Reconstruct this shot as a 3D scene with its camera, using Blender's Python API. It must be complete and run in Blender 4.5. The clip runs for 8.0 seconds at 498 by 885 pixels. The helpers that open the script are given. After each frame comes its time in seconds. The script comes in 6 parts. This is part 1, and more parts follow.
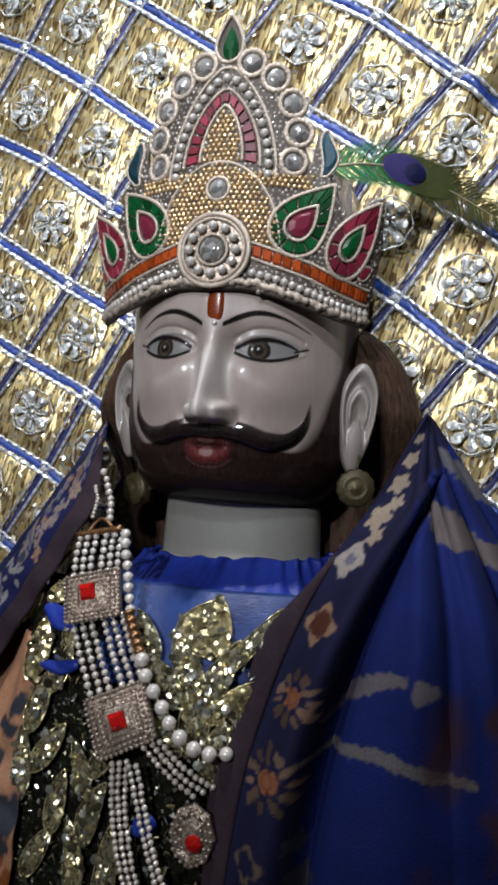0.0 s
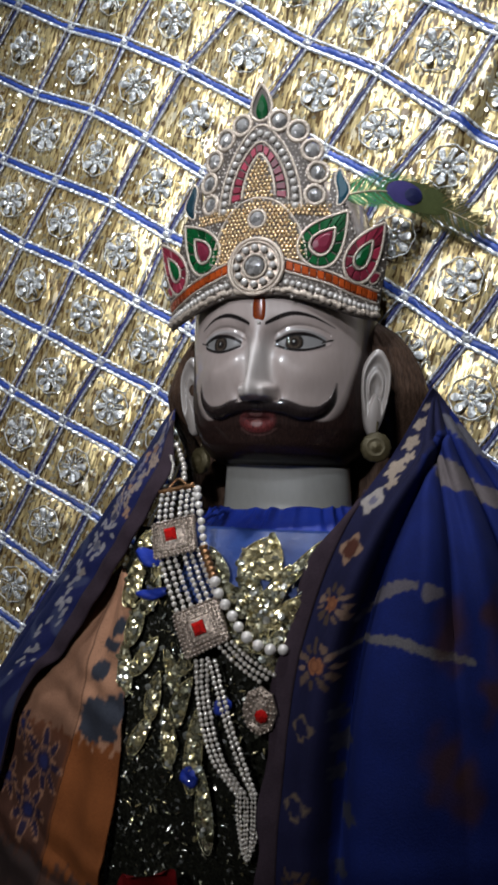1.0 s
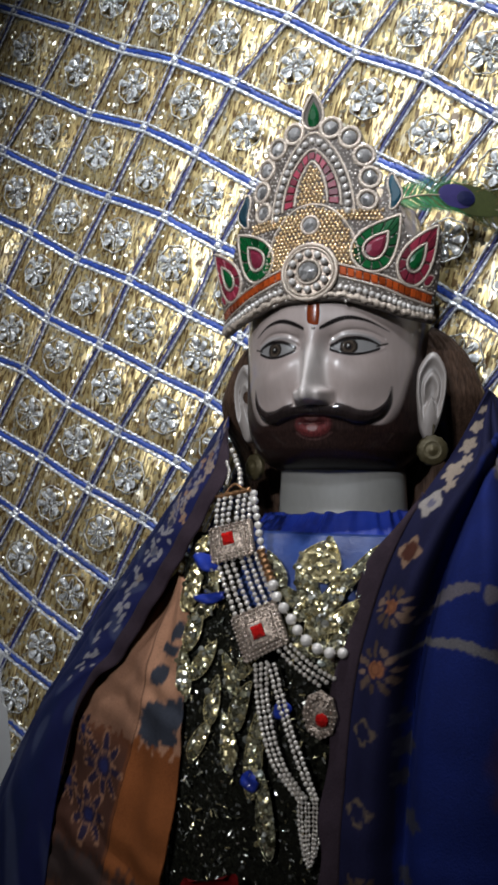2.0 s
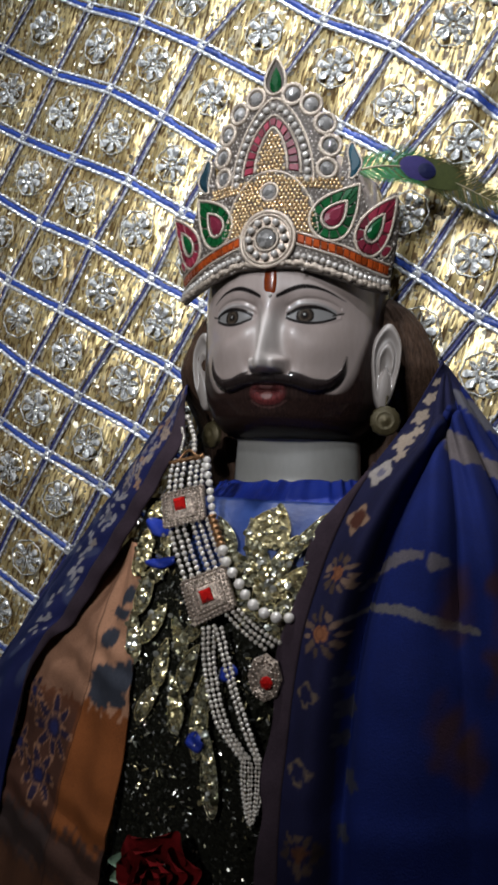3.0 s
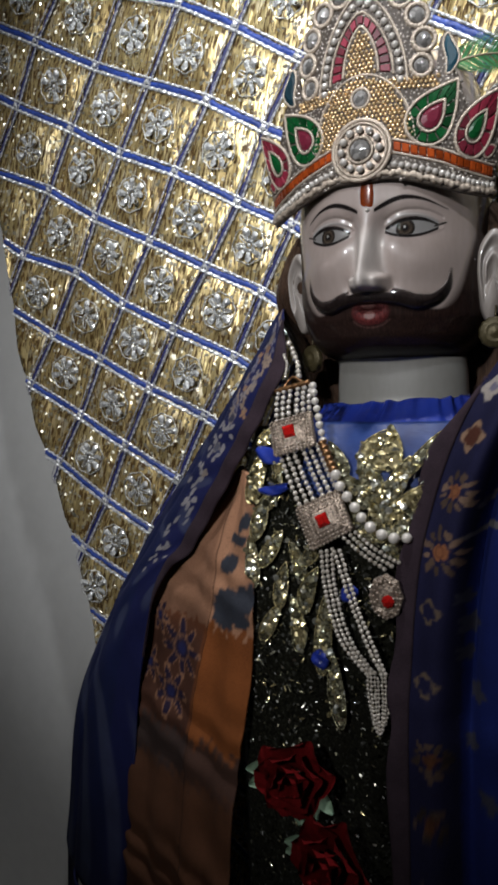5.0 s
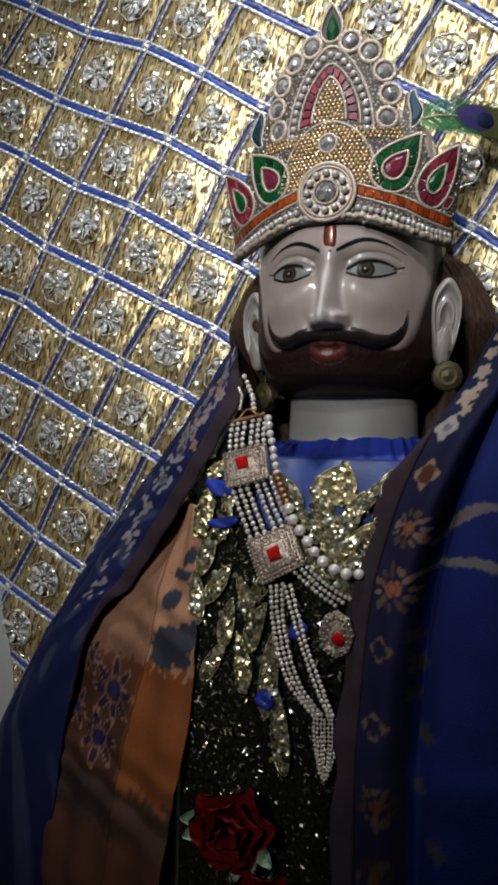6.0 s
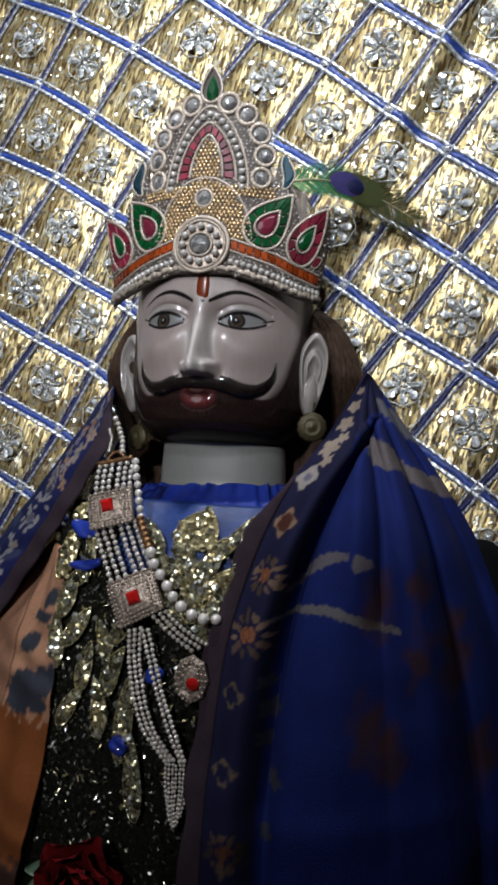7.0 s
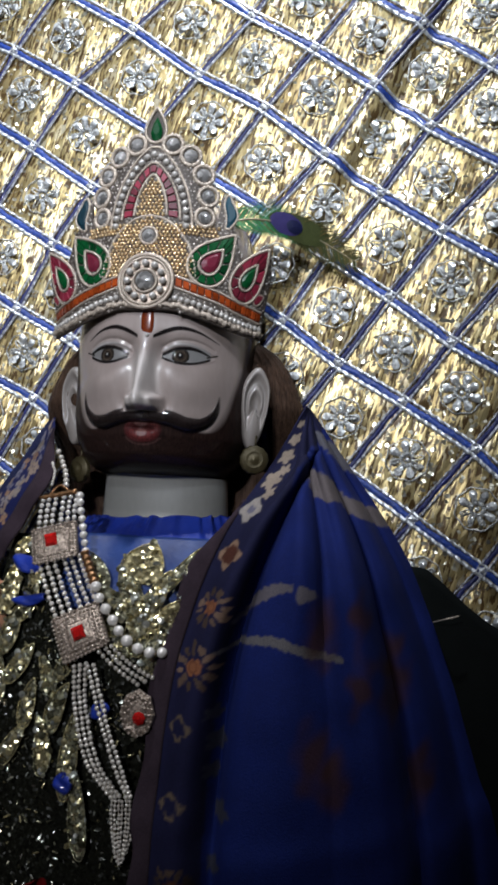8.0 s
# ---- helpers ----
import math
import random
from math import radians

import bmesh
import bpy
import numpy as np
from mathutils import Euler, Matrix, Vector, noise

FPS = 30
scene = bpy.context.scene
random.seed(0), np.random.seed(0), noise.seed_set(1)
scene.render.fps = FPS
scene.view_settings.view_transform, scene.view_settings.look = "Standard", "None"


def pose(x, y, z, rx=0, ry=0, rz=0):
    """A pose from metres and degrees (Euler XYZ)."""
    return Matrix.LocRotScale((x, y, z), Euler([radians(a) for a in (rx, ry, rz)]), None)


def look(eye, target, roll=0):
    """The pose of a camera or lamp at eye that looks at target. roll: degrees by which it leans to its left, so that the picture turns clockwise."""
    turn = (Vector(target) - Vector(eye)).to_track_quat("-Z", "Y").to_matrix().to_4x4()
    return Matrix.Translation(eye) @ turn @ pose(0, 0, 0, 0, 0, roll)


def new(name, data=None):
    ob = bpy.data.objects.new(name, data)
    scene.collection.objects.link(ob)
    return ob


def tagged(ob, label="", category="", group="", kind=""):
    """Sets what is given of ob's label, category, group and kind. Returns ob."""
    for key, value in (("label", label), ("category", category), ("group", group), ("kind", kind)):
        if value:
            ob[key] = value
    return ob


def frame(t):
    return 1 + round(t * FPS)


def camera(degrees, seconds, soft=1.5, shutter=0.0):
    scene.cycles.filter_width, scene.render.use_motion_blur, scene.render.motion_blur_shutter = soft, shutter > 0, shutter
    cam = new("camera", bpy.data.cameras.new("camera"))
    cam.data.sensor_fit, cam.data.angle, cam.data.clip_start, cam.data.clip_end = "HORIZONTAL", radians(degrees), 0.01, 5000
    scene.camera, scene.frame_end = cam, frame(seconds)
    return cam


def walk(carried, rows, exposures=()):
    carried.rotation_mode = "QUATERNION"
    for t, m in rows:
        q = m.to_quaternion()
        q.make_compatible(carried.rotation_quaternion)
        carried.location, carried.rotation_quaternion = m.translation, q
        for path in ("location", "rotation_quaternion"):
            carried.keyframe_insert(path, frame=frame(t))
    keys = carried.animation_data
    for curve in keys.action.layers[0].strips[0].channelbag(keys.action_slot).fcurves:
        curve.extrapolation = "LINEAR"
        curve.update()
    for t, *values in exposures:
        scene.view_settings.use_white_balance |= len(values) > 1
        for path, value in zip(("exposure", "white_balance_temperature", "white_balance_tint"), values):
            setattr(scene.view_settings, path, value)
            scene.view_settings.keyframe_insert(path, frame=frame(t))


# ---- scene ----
# seconds, eye, degrees of pitch, roll, yaw
LENS = 36.40
ROWS = [
    (0.0, 0.1647, -0.5469, 1.4652, 1.97, 4.27, 17.81),
    (0.5, 0.1734, -0.5673, 1.4635, 3.06, 3.82, 18.08),
    (1.0, 0.2047, -0.6660, 1.4310, 2.71, 1.85, 21.00),
    (1.5, 0.2069, -0.6686, 1.4282, 2.13, 0.88, 24.78),
    (1.7, 0.2006, -0.6704, 1.4275, 2.80, 1.07, 24.64),
    (2.8, 0.1957, -0.6731, 1.4019, 4.53, 2.46, 23.13),
    (3.0, 0.2143, -0.6666, 1.4138, 2.23, 2.60, 22.50),
    (3.5, 0.2205, -0.6653, 1.4201, -0.20, 1.77, 19.60),
    (4.0, 0.1773, -0.6823, 1.4005, 1.74, 0.22, 22.51),
    (4.5, 0.2007, -0.6609, 1.3970, -1.10, -2.09, 27.70),
    (4.7, 0.2022, -0.6695, 1.4298, -4.77, -1.80, 29.04),
    (5.8, 0.1701, -0.6772, 1.3916, -0.34, 1.13, 24.16),
    (6.0, 0.1692, -0.6775, 1.3967, 0.62, 1.65, 22.48),
    (6.5, 0.1768, -0.6726, 1.4040, 1.55, 3.25, 20.02),
    (7.0, 0.2017, -0.6768, 1.4094, 3.18, 3.54, 15.66),
    (7.5, 0.2087, -0.6783, 1.4211, 3.22, 2.72, 14.32),
    (8.0, 0.1927, -0.6915, 1.4182, 5.00, 3.04, 10.37),
]
cam = camera(LENS, 8.0, soft=3.3)
walk(cam, [(t, pose(x, y, z, 90 + p, 0, w) @ pose(0, 0, 0, 0, 0, r)) for t, x, y, z, p, r, w in ROWS],
     [(0.0, -0.10, 6150, 10), (1.5, -0.15, 6050, 10), (3.0, -0.12, 6200, 10), (3.5, -0.22, 6050, 10), (4.5, -0.18, 6400, 10), (6.0, -0.31, 6400, 10), (6.5, -0.32, 6150, 10), (7.0, -0.27, 6050, 10), (8.0, -0.23, 5950, 10)])

# ---- light ----
world = bpy.data.worlds.new("world")
scene.world = world
world.use_nodes = True
world.node_tree.nodes["Background"].inputs[0].default_value = (0.8, 0.85, 1.0, 1)
world.node_tree.nodes["Background"].inputs[1].default_value = 0.02


def spot(name, eye, target, watts, size, blend, radius, colour):
    data = bpy.data.lights.new(name, "SPOT")
    data.energy, data.spot_size, data.spot_blend = watts, radians(size), blend
    data.shadow_soft_size, data.color = radius, colour
    ob = new(name, data)
    ob.matrix_world = look(eye, target)
    return ob


spot("ceiling_spot", (0.03, -0.30, 2.55), (0.03, -0.10, 1.60), 42.0, 80, 0.8, 0.03, (0.975, 0.985, 1.0))
spot("hall_lamp", (0.05, -1.32, 2.32), (0.04, 0.0, 1.88), 72.0, 43, 0.95, 0.045, (0.93, 0.97, 1.0))
spot("front_lamp", (-0.16, -1.50, 1.95), (-0.18, 0.0, 1.47), 64.0, 41, 1.0, 0.03, (0.99, 0.985, 0.985))

# ---- helpers of this scene ----
TAU = 2 * math.pi


def smooth(a, b, v):
    k = np.clip((v - a) / (b - a), 0.0, 1.0)
    return k * k * (3 - 2 * k)


def curve_at(keys, v):
    """Smooth interpolation through (position, value) keys."""
    k = np.array(keys, float)
    v = np.asarray(v, float)
    p, q = k[:, 0], k[:, 1]
    d = np.gradient(q, p)
    i = np.clip(np.searchsorted(p, v) - 1, 0, len(p) - 2)
    h = p[i + 1] - p[i]
    t = np.clip((v - p[i]) / h, 0, 1)
    return ((2 * t**3 - 3 * t**2 + 1) * q[i] + (t**3 - 2 * t**2 + t) * h * d[i]
            + (-2 * t**3 + 3 * t**2) * q[i + 1] + (t**3 - t**2) * h * d[i + 1])


def mesh_data(name, verts, faces, material, soft=True, paint=None):
    me = bpy.data.meshes.new(name)
    me.from_pydata([tuple(v) for v in np.asarray(verts, float).tolist()], [], faces)
    me.materials.append(material)
    if soft:
        me.polygons.foreach_set("use_smooth", [True] * len(me.polygons))
    if paint is not None:
        attr = me.color_attributes.new("paint", "FLOAT_COLOR", "POINT")
        flat = np.ones((len(verts), 4), np.float32)
        flat[:, :3] = paint
        attr.data.foreach_set("color", flat.ravel())
    me.update()
    return me


def place(name, me, parent=None, m=None, label=""):
    ob = new(name, me)
    if parent is not None:
        ob.parent = parent
    if m is not None:
        ob.matrix_basis = m
    if label:
        ob["label"] = label
    return ob


def empty(name, label, category, at=(0, 0, 0), group=""):
    ob = new(name)
    ob.empty_display_size = 0.02
    ob.location = at
    return tagged(ob, label, category, group)


def grid_faces(n, m, wrap=False, start=0):
    out = []
    for i in range(n - 1):
        for j in range(m if wrap else m - 1):
            k = (j + 1) % m
            out.append((start + i * m + j, start + i * m + k, start + (i + 1) * m + k, start + (i + 1) * m + j))
    return out


def sheet(points, thick=0.0):
    """Vertices and faces of an (n, m, 3) grid; with thick it gets a back and a hem."""
    n, m, _ = points.shape
    verts = points.reshape(-1, 3)
    faces = grid_faces(n, m)
    if not thick:
        return verts, faces
    du = np.gradient(points, axis=1)
    dv = np.gradient(points, axis=0)
    nor = np.cross(dv, du)
    nor /= np.maximum(np.linalg.norm(nor, axis=2, keepdims=True), 1e-9)
    back = (points + nor * thick).reshape(-1, 3)
    k = n * m
    faces = faces + [tuple(reversed([i + k for i in f])) for f in faces]
    rim = [j for j in range(m)] + [i * m + m - 1 for i in range(1, n)] + [(n - 1) * m + j for j in range(m - 2, -1, -1)] + [i * m for i in range(n - 2, 0, -1)]
    for a, b in zip(rim, rim[1:] + rim[:1]):
        faces.append((b, a, a + k, b + k))
    return np.vstack([verts, back]), faces


def tube(path, radius, sides=6, closed=False, twist=0.0):
    """A round cord along a path; radius may be a list."""
    p = np.asarray(path, float)
    n = len(p)
    r = np.broadcast_to(np.asarray(radius, float), (n,))
    tan = np.roll(p, -1, 0) - np.roll(p, 1, 0) if closed else np.gradient(p, axis=0)
    tan /= np.maximum(np.linalg.norm(tan, axis=1, keepdims=True), 1e-12)
    ref = np.array([0.0, -1.0, 0.05])
    a = np.cross(tan, ref)
    a /= np.maximum(np.linalg.norm(a, axis=1, keepdims=True), 1e-9)
    b = np.cross(tan, a)
    ang = np.arange(sides) * TAU / sides
    ring = p[:, None] + r[:, None, None] * (np.cos(ang)[None, :, None] * a[:, None] + np.sin(ang)[None, :, None] * b[:, None])
    verts = ring.reshape(-1, 3)
    faces = grid_faces(n, sides, True)
    if closed:
        faces += [((n - 1) * sides + j, (n - 1) * sides + (j + 1) % sides, (j + 1) % sides, j) for j in range(sides)]
    else:
        faces += [tuple(range(sides - 1, -1, -1)), tuple((n - 1) * sides + j for j in range(sides))]
    return verts, faces


def join(pieces):
    verts, faces, k = [], [], 0
    for v, f in pieces:
        verts.append(np.asarray(v, float))
        faces += [tuple(i + k for i in q) for q in f]
        k += len(v)
    return np.vstack(verts), faces


def ball(radius, rings=6, sides=10, squash=1.0, at=(0, 0, 0)):
    verts, faces = [(0, 0, radius * squash)], []
    for i in range(1, rings):
        a = math.pi * i / rings
        for j in range(sides):
            b = TAU * j / sides
            verts.append((radius * math.sin(a) * math.cos(b), radius * math.sin(a) * math.sin(b), radius * squash * math.cos(a)))
    verts.append((0, 0, -radius * squash))
    last = len(verts) - 1
    for j in range(sides):
        k = (j + 1) % sides
        faces.append((0, 1 + j, 1 + k))
        faces.append((last, last - sides + k, last - sides + j))
        for i in range(rings - 2):
            o = 1 + i * sides
            faces.append((o + j, o + sides + j, o + sides + k, o + k))
    return np.array(verts) + np.array(at), faces


def resample(path, count, closed=False):
    p = np.asarray(path, float)
    if closed:
        p = np.vstack([p, p[:1]])
    d = np.concatenate([[0], np.cumsum(np.linalg.norm(np.diff(p, axis=0), axis=1))])
    s = np.linspace(0, d[-1], count + 1)[:-1] if closed else np.linspace(0, d[-1], count)
    return np.stack([np.interp(s, d, p[:, i]) for i in range(p.shape[1])], 1)


def spline(points, count):
    """Smooth path through a few points, evenly spaced."""
    p = np.asarray(points, float)
    d = np.concatenate([[0], np.cumsum(np.linalg.norm(np.diff(p, axis=0), axis=1))])
    s = np.linspace(0, d[-1], count * 4)
    return resample(np.stack([curve_at(np.stack([d, p[:, i]], 1), s) for i in range(p.shape[1])], 1), count)


# ---- materials ----
class Nodes:
    """A small builder of node materials."""

    def __init__(self, name):
        self.material = bpy.data.materials.new(name)
        self.material.use_nodes = True
        self.tree = self.material.node_tree
        self.shader = self.tree.nodes["Principled BSDF"]

    def add(self, kind):
        return self.tree.nodes.new(kind)

    def vector_math(self, operation):
        node = self.add("ShaderNodeVectorMath")
        node.operation = operation
        return node

    def link(self, a, b):
        self.tree.links.new(a, b)

    def set(self, **values):
        for key, value in values.items():
            self.shader.inputs[key.replace("_", " ")].default_value = value

    def coords(self, scale=(1, 1, 1), turn=(0, 0, 0), kind="Object"):
        tc = self.add("ShaderNodeTexCoord")
        mp = self.add("ShaderNodeMapping")
        mp.inputs["Rotation"].default_value = [radians(a) for a in turn]
        mp.inputs["Scale"].default_value = scale
        self.link(tc.outputs[kind], mp.inputs["Vector"])
        return mp.outputs[0]

    def noise(self, vector, scale, detail=3.0, rough=0.55):
        n = self.add("ShaderNodeTexNoise")
        n.inputs["Scale"].default_value, n.inputs["Detail"].default_value, n.inputs["Roughness"].default_value = scale, detail, rough
        self.link(vector, n.inputs["Vector"])
        return n.outputs["Fac"]

    def ramp(self, fac, stops):
        r = self.add("ShaderNodeValToRGB")
        while len(r.color_ramp.elements) < len(stops):
            r.color_ramp.elements.new(0.5)
        for e, (p, c) in zip(r.color_ramp.elements, stops):
            e.position, e.color = p, (*c, 1) if len(c) == 3 else c
        self.link(fac, r.inputs[0])
        return r.outputs[0]

    def mix(self, fac, a, b, mode="MIX"):
        m = self.add("ShaderNodeMix")
        m.data_type, m.blend_type = "RGBA", mode
        for sock, val in ((m.inputs[0], fac), (m.inputs[6], a), (m.inputs[7], b)):
            if isinstance(val, (int, float)):
                sock.default_value = val
            elif isinstance(val, tuple):
                sock.default_value = (*val, 1)
            else:
                self.link(val, sock)
        return m.outputs[2]

    def bump(self, height, strength, distance, normal=None):
        b = self.add("ShaderNodeBump")
        b.inputs["Strength"].default_value, b.inputs["Distance"].default_value = strength, distance
        self.link(height, b.inputs["Height"])
        if normal is not None:
            self.link(normal, b.inputs["Normal"])
        return b.outputs[0]

    def flakes(self, vector, scale, tilt):
        """Normals that differ from flake to flake, and the random colour of each flake."""
        v = self.add("ShaderNodeTexVoronoi")
        v.inputs["Scale"].default_value = scale
        self.link(vector, v.inputs["Vector"])
        sub = self.vector_math("SUBTRACT")
        sub.inputs[1].default_value = (0.5, 0.5, 0.5)
        self.link(v.outputs["Color"], sub.inputs[0])
        mul = self.vector_math("SCALE")
        mul.inputs["Scale"].default_value = tilt
        self.link(sub.outputs[0], mul.inputs[0])
        geo = self.add("ShaderNodeNewGeometry")
        ad = self.vector_math("ADD")
        self.link(geo.outputs["Normal"], ad.inputs[0])
        self.link(mul.outputs[0], ad.inputs[1])
        nm = self.vector_math("NORMALIZE")
        self.link(ad.outputs[0], nm.inputs[0])
        return nm.outputs[0], v.outputs["Color"], v.outputs["Distance"]

    def base(self, socket):
        self.link(socket, self.shader.inputs["Base Color"])

    def normal(self, socket):
        self.link(socket, self.shader.inputs["Normal"])


def plain(name, colour, rough=0.5, metal=0.0, grain=400.0, vary=0.25, bump=0.15, depth=0.0006, coat=0.0):
    """Paint, stone or cloth with fine grain and slow stains."""
    n = Nodes(name)
    co = n.coords()
    a = n.noise(co, grain, 4)
    b = n.noise(co, grain * 0.07, 3)
    m = n.mix(0.5, a, b)
    dark = tuple(c * (1 - vary) for c in colour)
    light = tuple(min(1, c * (1 + vary)) for c in colour)
    n.base(n.ramp(m, [(0.3, dark), (0.7, light)]))
    n.set(Roughness=rough, Metallic=metal, Coat_Weight=coat, Coat_Roughness=0.08, Specular_IOR_Level=0.12 if rough > 0.8 else 0.5)
    n.normal(n.bump(a, bump, depth))
    return n.material


def gem(name, colour, rough=0.3, vary=0.5):
    """Cheap cut glass: glossy, its tone differs from stone to stone."""
    n = Nodes(name)
    info = n.add("ShaderNodeObjectInfo")
    co = n.coords()
    f = n.noise(co, 500, 2)
    tone = n.mix(0.5, f, info.outputs["Random"])
    n.base(n.ramp(tone, [(0.25, tuple(c * (1 - vary) for c in colour)), (0.75, tuple(min(1, c * (1 + vary)) for c in colour))]))
    n.set(Roughness=rough, Coat_Weight=0.1, Coat_Roughness=0.12, Specular_IOR_Level=0.3)
    return n.material


STREAK_TURN = 74.0


def gold_cloth():
    n = Nodes("gold_tinsel_cloth")
    co = n.coords((1, 1, 1), (0, STREAK_TURN, 0))

    def stretched(scale):
        m = n.add("ShaderNodeMapping")
        m.inputs["Scale"].default_value = scale
        n.link(co, m.inputs["Vector"])
        return m.outputs[0]

    nor, col, dist = n.flakes(stretched((75, 40, 210)), 1.0, 0.30)
    sep = n.add("ShaderNodeSeparateColor")
    n.link(col, sep.inputs[0])
    spark, spark_col, spark_dist = n.flakes(n.coords(), 330, 0.9)
    spark_sep = n.add("ShaderNodeSeparateColor")
    n.link(spark_col, spark_sep.inputs[0])
    glint = n.ramp(spark_sep.outputs[1], [(0.86, (0, 0, 0)), (0.88, (1, 1, 1))])
    dash = n.noise(stretched((85, 20, 430)), 1.0, 1.0, 0.45)
    thread = n.noise(stretched((22, 20, 520)), 1.0, 2, 0.5)
    blot = n.noise(n.coords(), 16, 3)
    gold = n.ramp(thread, [(0.3, (0.46, 0.335, 0.130)), (0.7, (0.71, 0.595, 0.31))])
    gold = n.mix(n.ramp(sep.outputs[1], [(0.86, (0, 0, 0)), (0.95, (0.6, 0.6, 0.6))]), gold, (0.86, 0.81, 0.64))
    gold = n.mix(n.ramp(blot, [(0.35, (0.45, 0.45, 0.45)), (0.6, (0, 0, 0))]), gold, (0.30, 0.19, 0.065))
    gap = n.ramp(dash, [(0.438, (1, 1, 1)), (0.468, (0, 0, 0))])
    n.base(n.mix(glint, n.mix(gap, gold, (0.095, 0.054, 0.016)), (0.86, 0.82, 0.66)))
    metal = n.ramp(dash, [(0.438, (0.20, 0.20, 0.20)), (0.468, (0.66, 0.66, 0.66))])
    n.link(n.mix(glint, metal, (0.85, 0.85, 0.85)), n.shader.inputs["Metallic"])
    n.set(Roughness=0.38)
    n.normal(n.bump(dash, 0.4, 0.0012, n.mix(glint, nor, spark)))
    return n.material


def silver_flake(name, colour, cells, tilt, rough=0.22, metal=0.95, low=0.35):
    """Glittering foil: every flake has a tilt and tone of its own."""
    n = Nodes(name)
    nor, col, dist = n.flakes(n.coords(), cells, tilt)
    sep = n.add("ShaderNodeSeparateColor")
    n.link(col, sep.inputs[0])
    n.base(n.ramp(sep.outputs[0], [(0.1, tuple(c * low for c in colour)), (0.8, colour)]))
    n.set(Metallic=metal, Roughness=rough)
    n.normal(nor)
    return n.material


def painted(name, rough=0.3, coat=0.4, bump=0.1, grain=900.0, stretch=(1, 1, 1), sheen=0.0, mottled=0.15):
    """Takes its colours from what is painted or printed on the mesh."""
    n = Nodes(name)
    at = n.add("ShaderNodeAttribute")
    at.attribute_name = "paint"
    co = n.coords(stretch)
    a = n.noise(co, grain, 4)
    b = n.noise(n.coords(), 30, 4)
    shade = n.ramp(n.mix(0.5, a, b), [(0.3, (1 - mottled,) * 3), (0.7, (1.0, 1.0, 1.0))])
    n.base(n.mix(1.0, at.outputs["Color"], shade, "MULTIPLY"))
    n.set(Roughness=rough, Coat_Weight=coat, Coat_Roughness=0.05, Sheen_Weight=sheen, Specular_IOR_Level=0.5 if coat else 0.15)
    n.normal(n.bump(a, bump, 0.0006))
    return n.material


def satin(name, dark, light):
    n = Nodes(name)
    co = n.coords((1, 1, 1))
    weave = n.mix(0.5, n.noise(n.coords((200, 200, 1800)), 1.0, 2), n.noise(n.coords((70, 70, 110)), 1.0, 4))
    blot = n.noise(co, 40, 3)
    n.base(n.ramp(blot, [(0.3, dark), (0.7, light)]))
    n.set(Roughness=0.4, Specular_IOR_Level=0.4)
    n.normal(n.bump(weave, 0.3, 0.0026))
    return n.material


M_GOLD_CLOTH = gold_cloth()
M_RIBBON_DARK = plain("navy_ribbon", (0.012, 0.016, 0.098), 0.5, 0.0, 300, 0.6, 0.6, 0.0016, 0.2)
M_RIBBON = plain("blue_ribbon", (0.024, 0.056, 0.270), 0.42, 0.0, 300, 0.6, 0.6, 0.0016, 0.3)
M_SILVER_EDGE = silver_flake("silver_braid_edge", (0.78, 0.79, 0.80), 420, 0.35, 0.36, 0.45, 0.6)
M_ROSETTE = silver_flake("silver_sequin", (0.84, 0.85, 0.84), 330, 0.65, 0.26, 0.35, 0.6)
M_ROSETTE_RING = silver_flake("silver_thread", (0.68, 0.68, 0.65), 900, 0.7, 0.4, 0.4)
M_PLASTER = plain("white_plaster", (0.52, 0.52, 0.51), 0.6, 0, 60, 0.06, 0.2, 0.001)
M_CEIL = plain("ceiling_paint", (0.40, 0.40, 0.40), 0.7, 0, 40, 0.06, 0.1, 0.001)
M_FLOOR = plain("marble_floor", (0.36, 0.34, 0.31), 0.25, 0, 8, 0.2, 0.05, 0.001)


def statue_paint():
    """Gloss paint on marble; the dark hair paint is duller than the skin."""
    n = Nodes("painted_marble")
    at = n.add("ShaderNodeAttribute")
    at.attribute_name = "paint"
    a = n.noise(n.coords((1, 1, 0.35)), 260, 4)
    b = n.noise(n.coords(), 30, 4)
    c = n.noise(n.coords((1, 1, 0.10)), 900, 3)
    shade = n.ramp(n.mix(0.5, a, b), [(0.3, (0.84, 0.83, 0.82)), (0.7, (1, 1, 1))])
    hair = n.ramp(c, [(0.35, (0.55, 0.55, 0.55)), (0.7, (1.35, 1.3, 1.25))])
    light = n.ramp(at.outputs["Fac"], [(0.05, (0, 0, 0)), (0.12, (1, 1, 1))])
    n.base(n.mix(1.0, at.outputs["Color"], n.mix(light, hair, shade), "MULTIPLY"))
    gloss = n.ramp(at.outputs["Fac"], [(0.0100, (0.8, 0.8, 0.8)), (0.0112, (0.25, 0.25, 0.25)), (0.045, (0.35, 0.35, 0.35)), (0.12, (1, 1, 1))])
    n.link(gloss, n.shader.inputs["Coat Weight"])
    n.link(n.ramp(light, [(0.0, (0.60, 0.60, 0.60)), (1.0, (0.48, 0.48, 0.48))]), n.shader.inputs["Roughness"])
    n.link(n.ramp(light, [(0.0, (0.06, 0.06, 0.06)), (1.0, (0.75, 0.75, 0.75))]), n.shader.inputs["Specular IOR Level"])
    n.set(Coat_Roughness=0.07)
    n.normal(n.bump(a, 0.03, 0.0006))
    return n.material


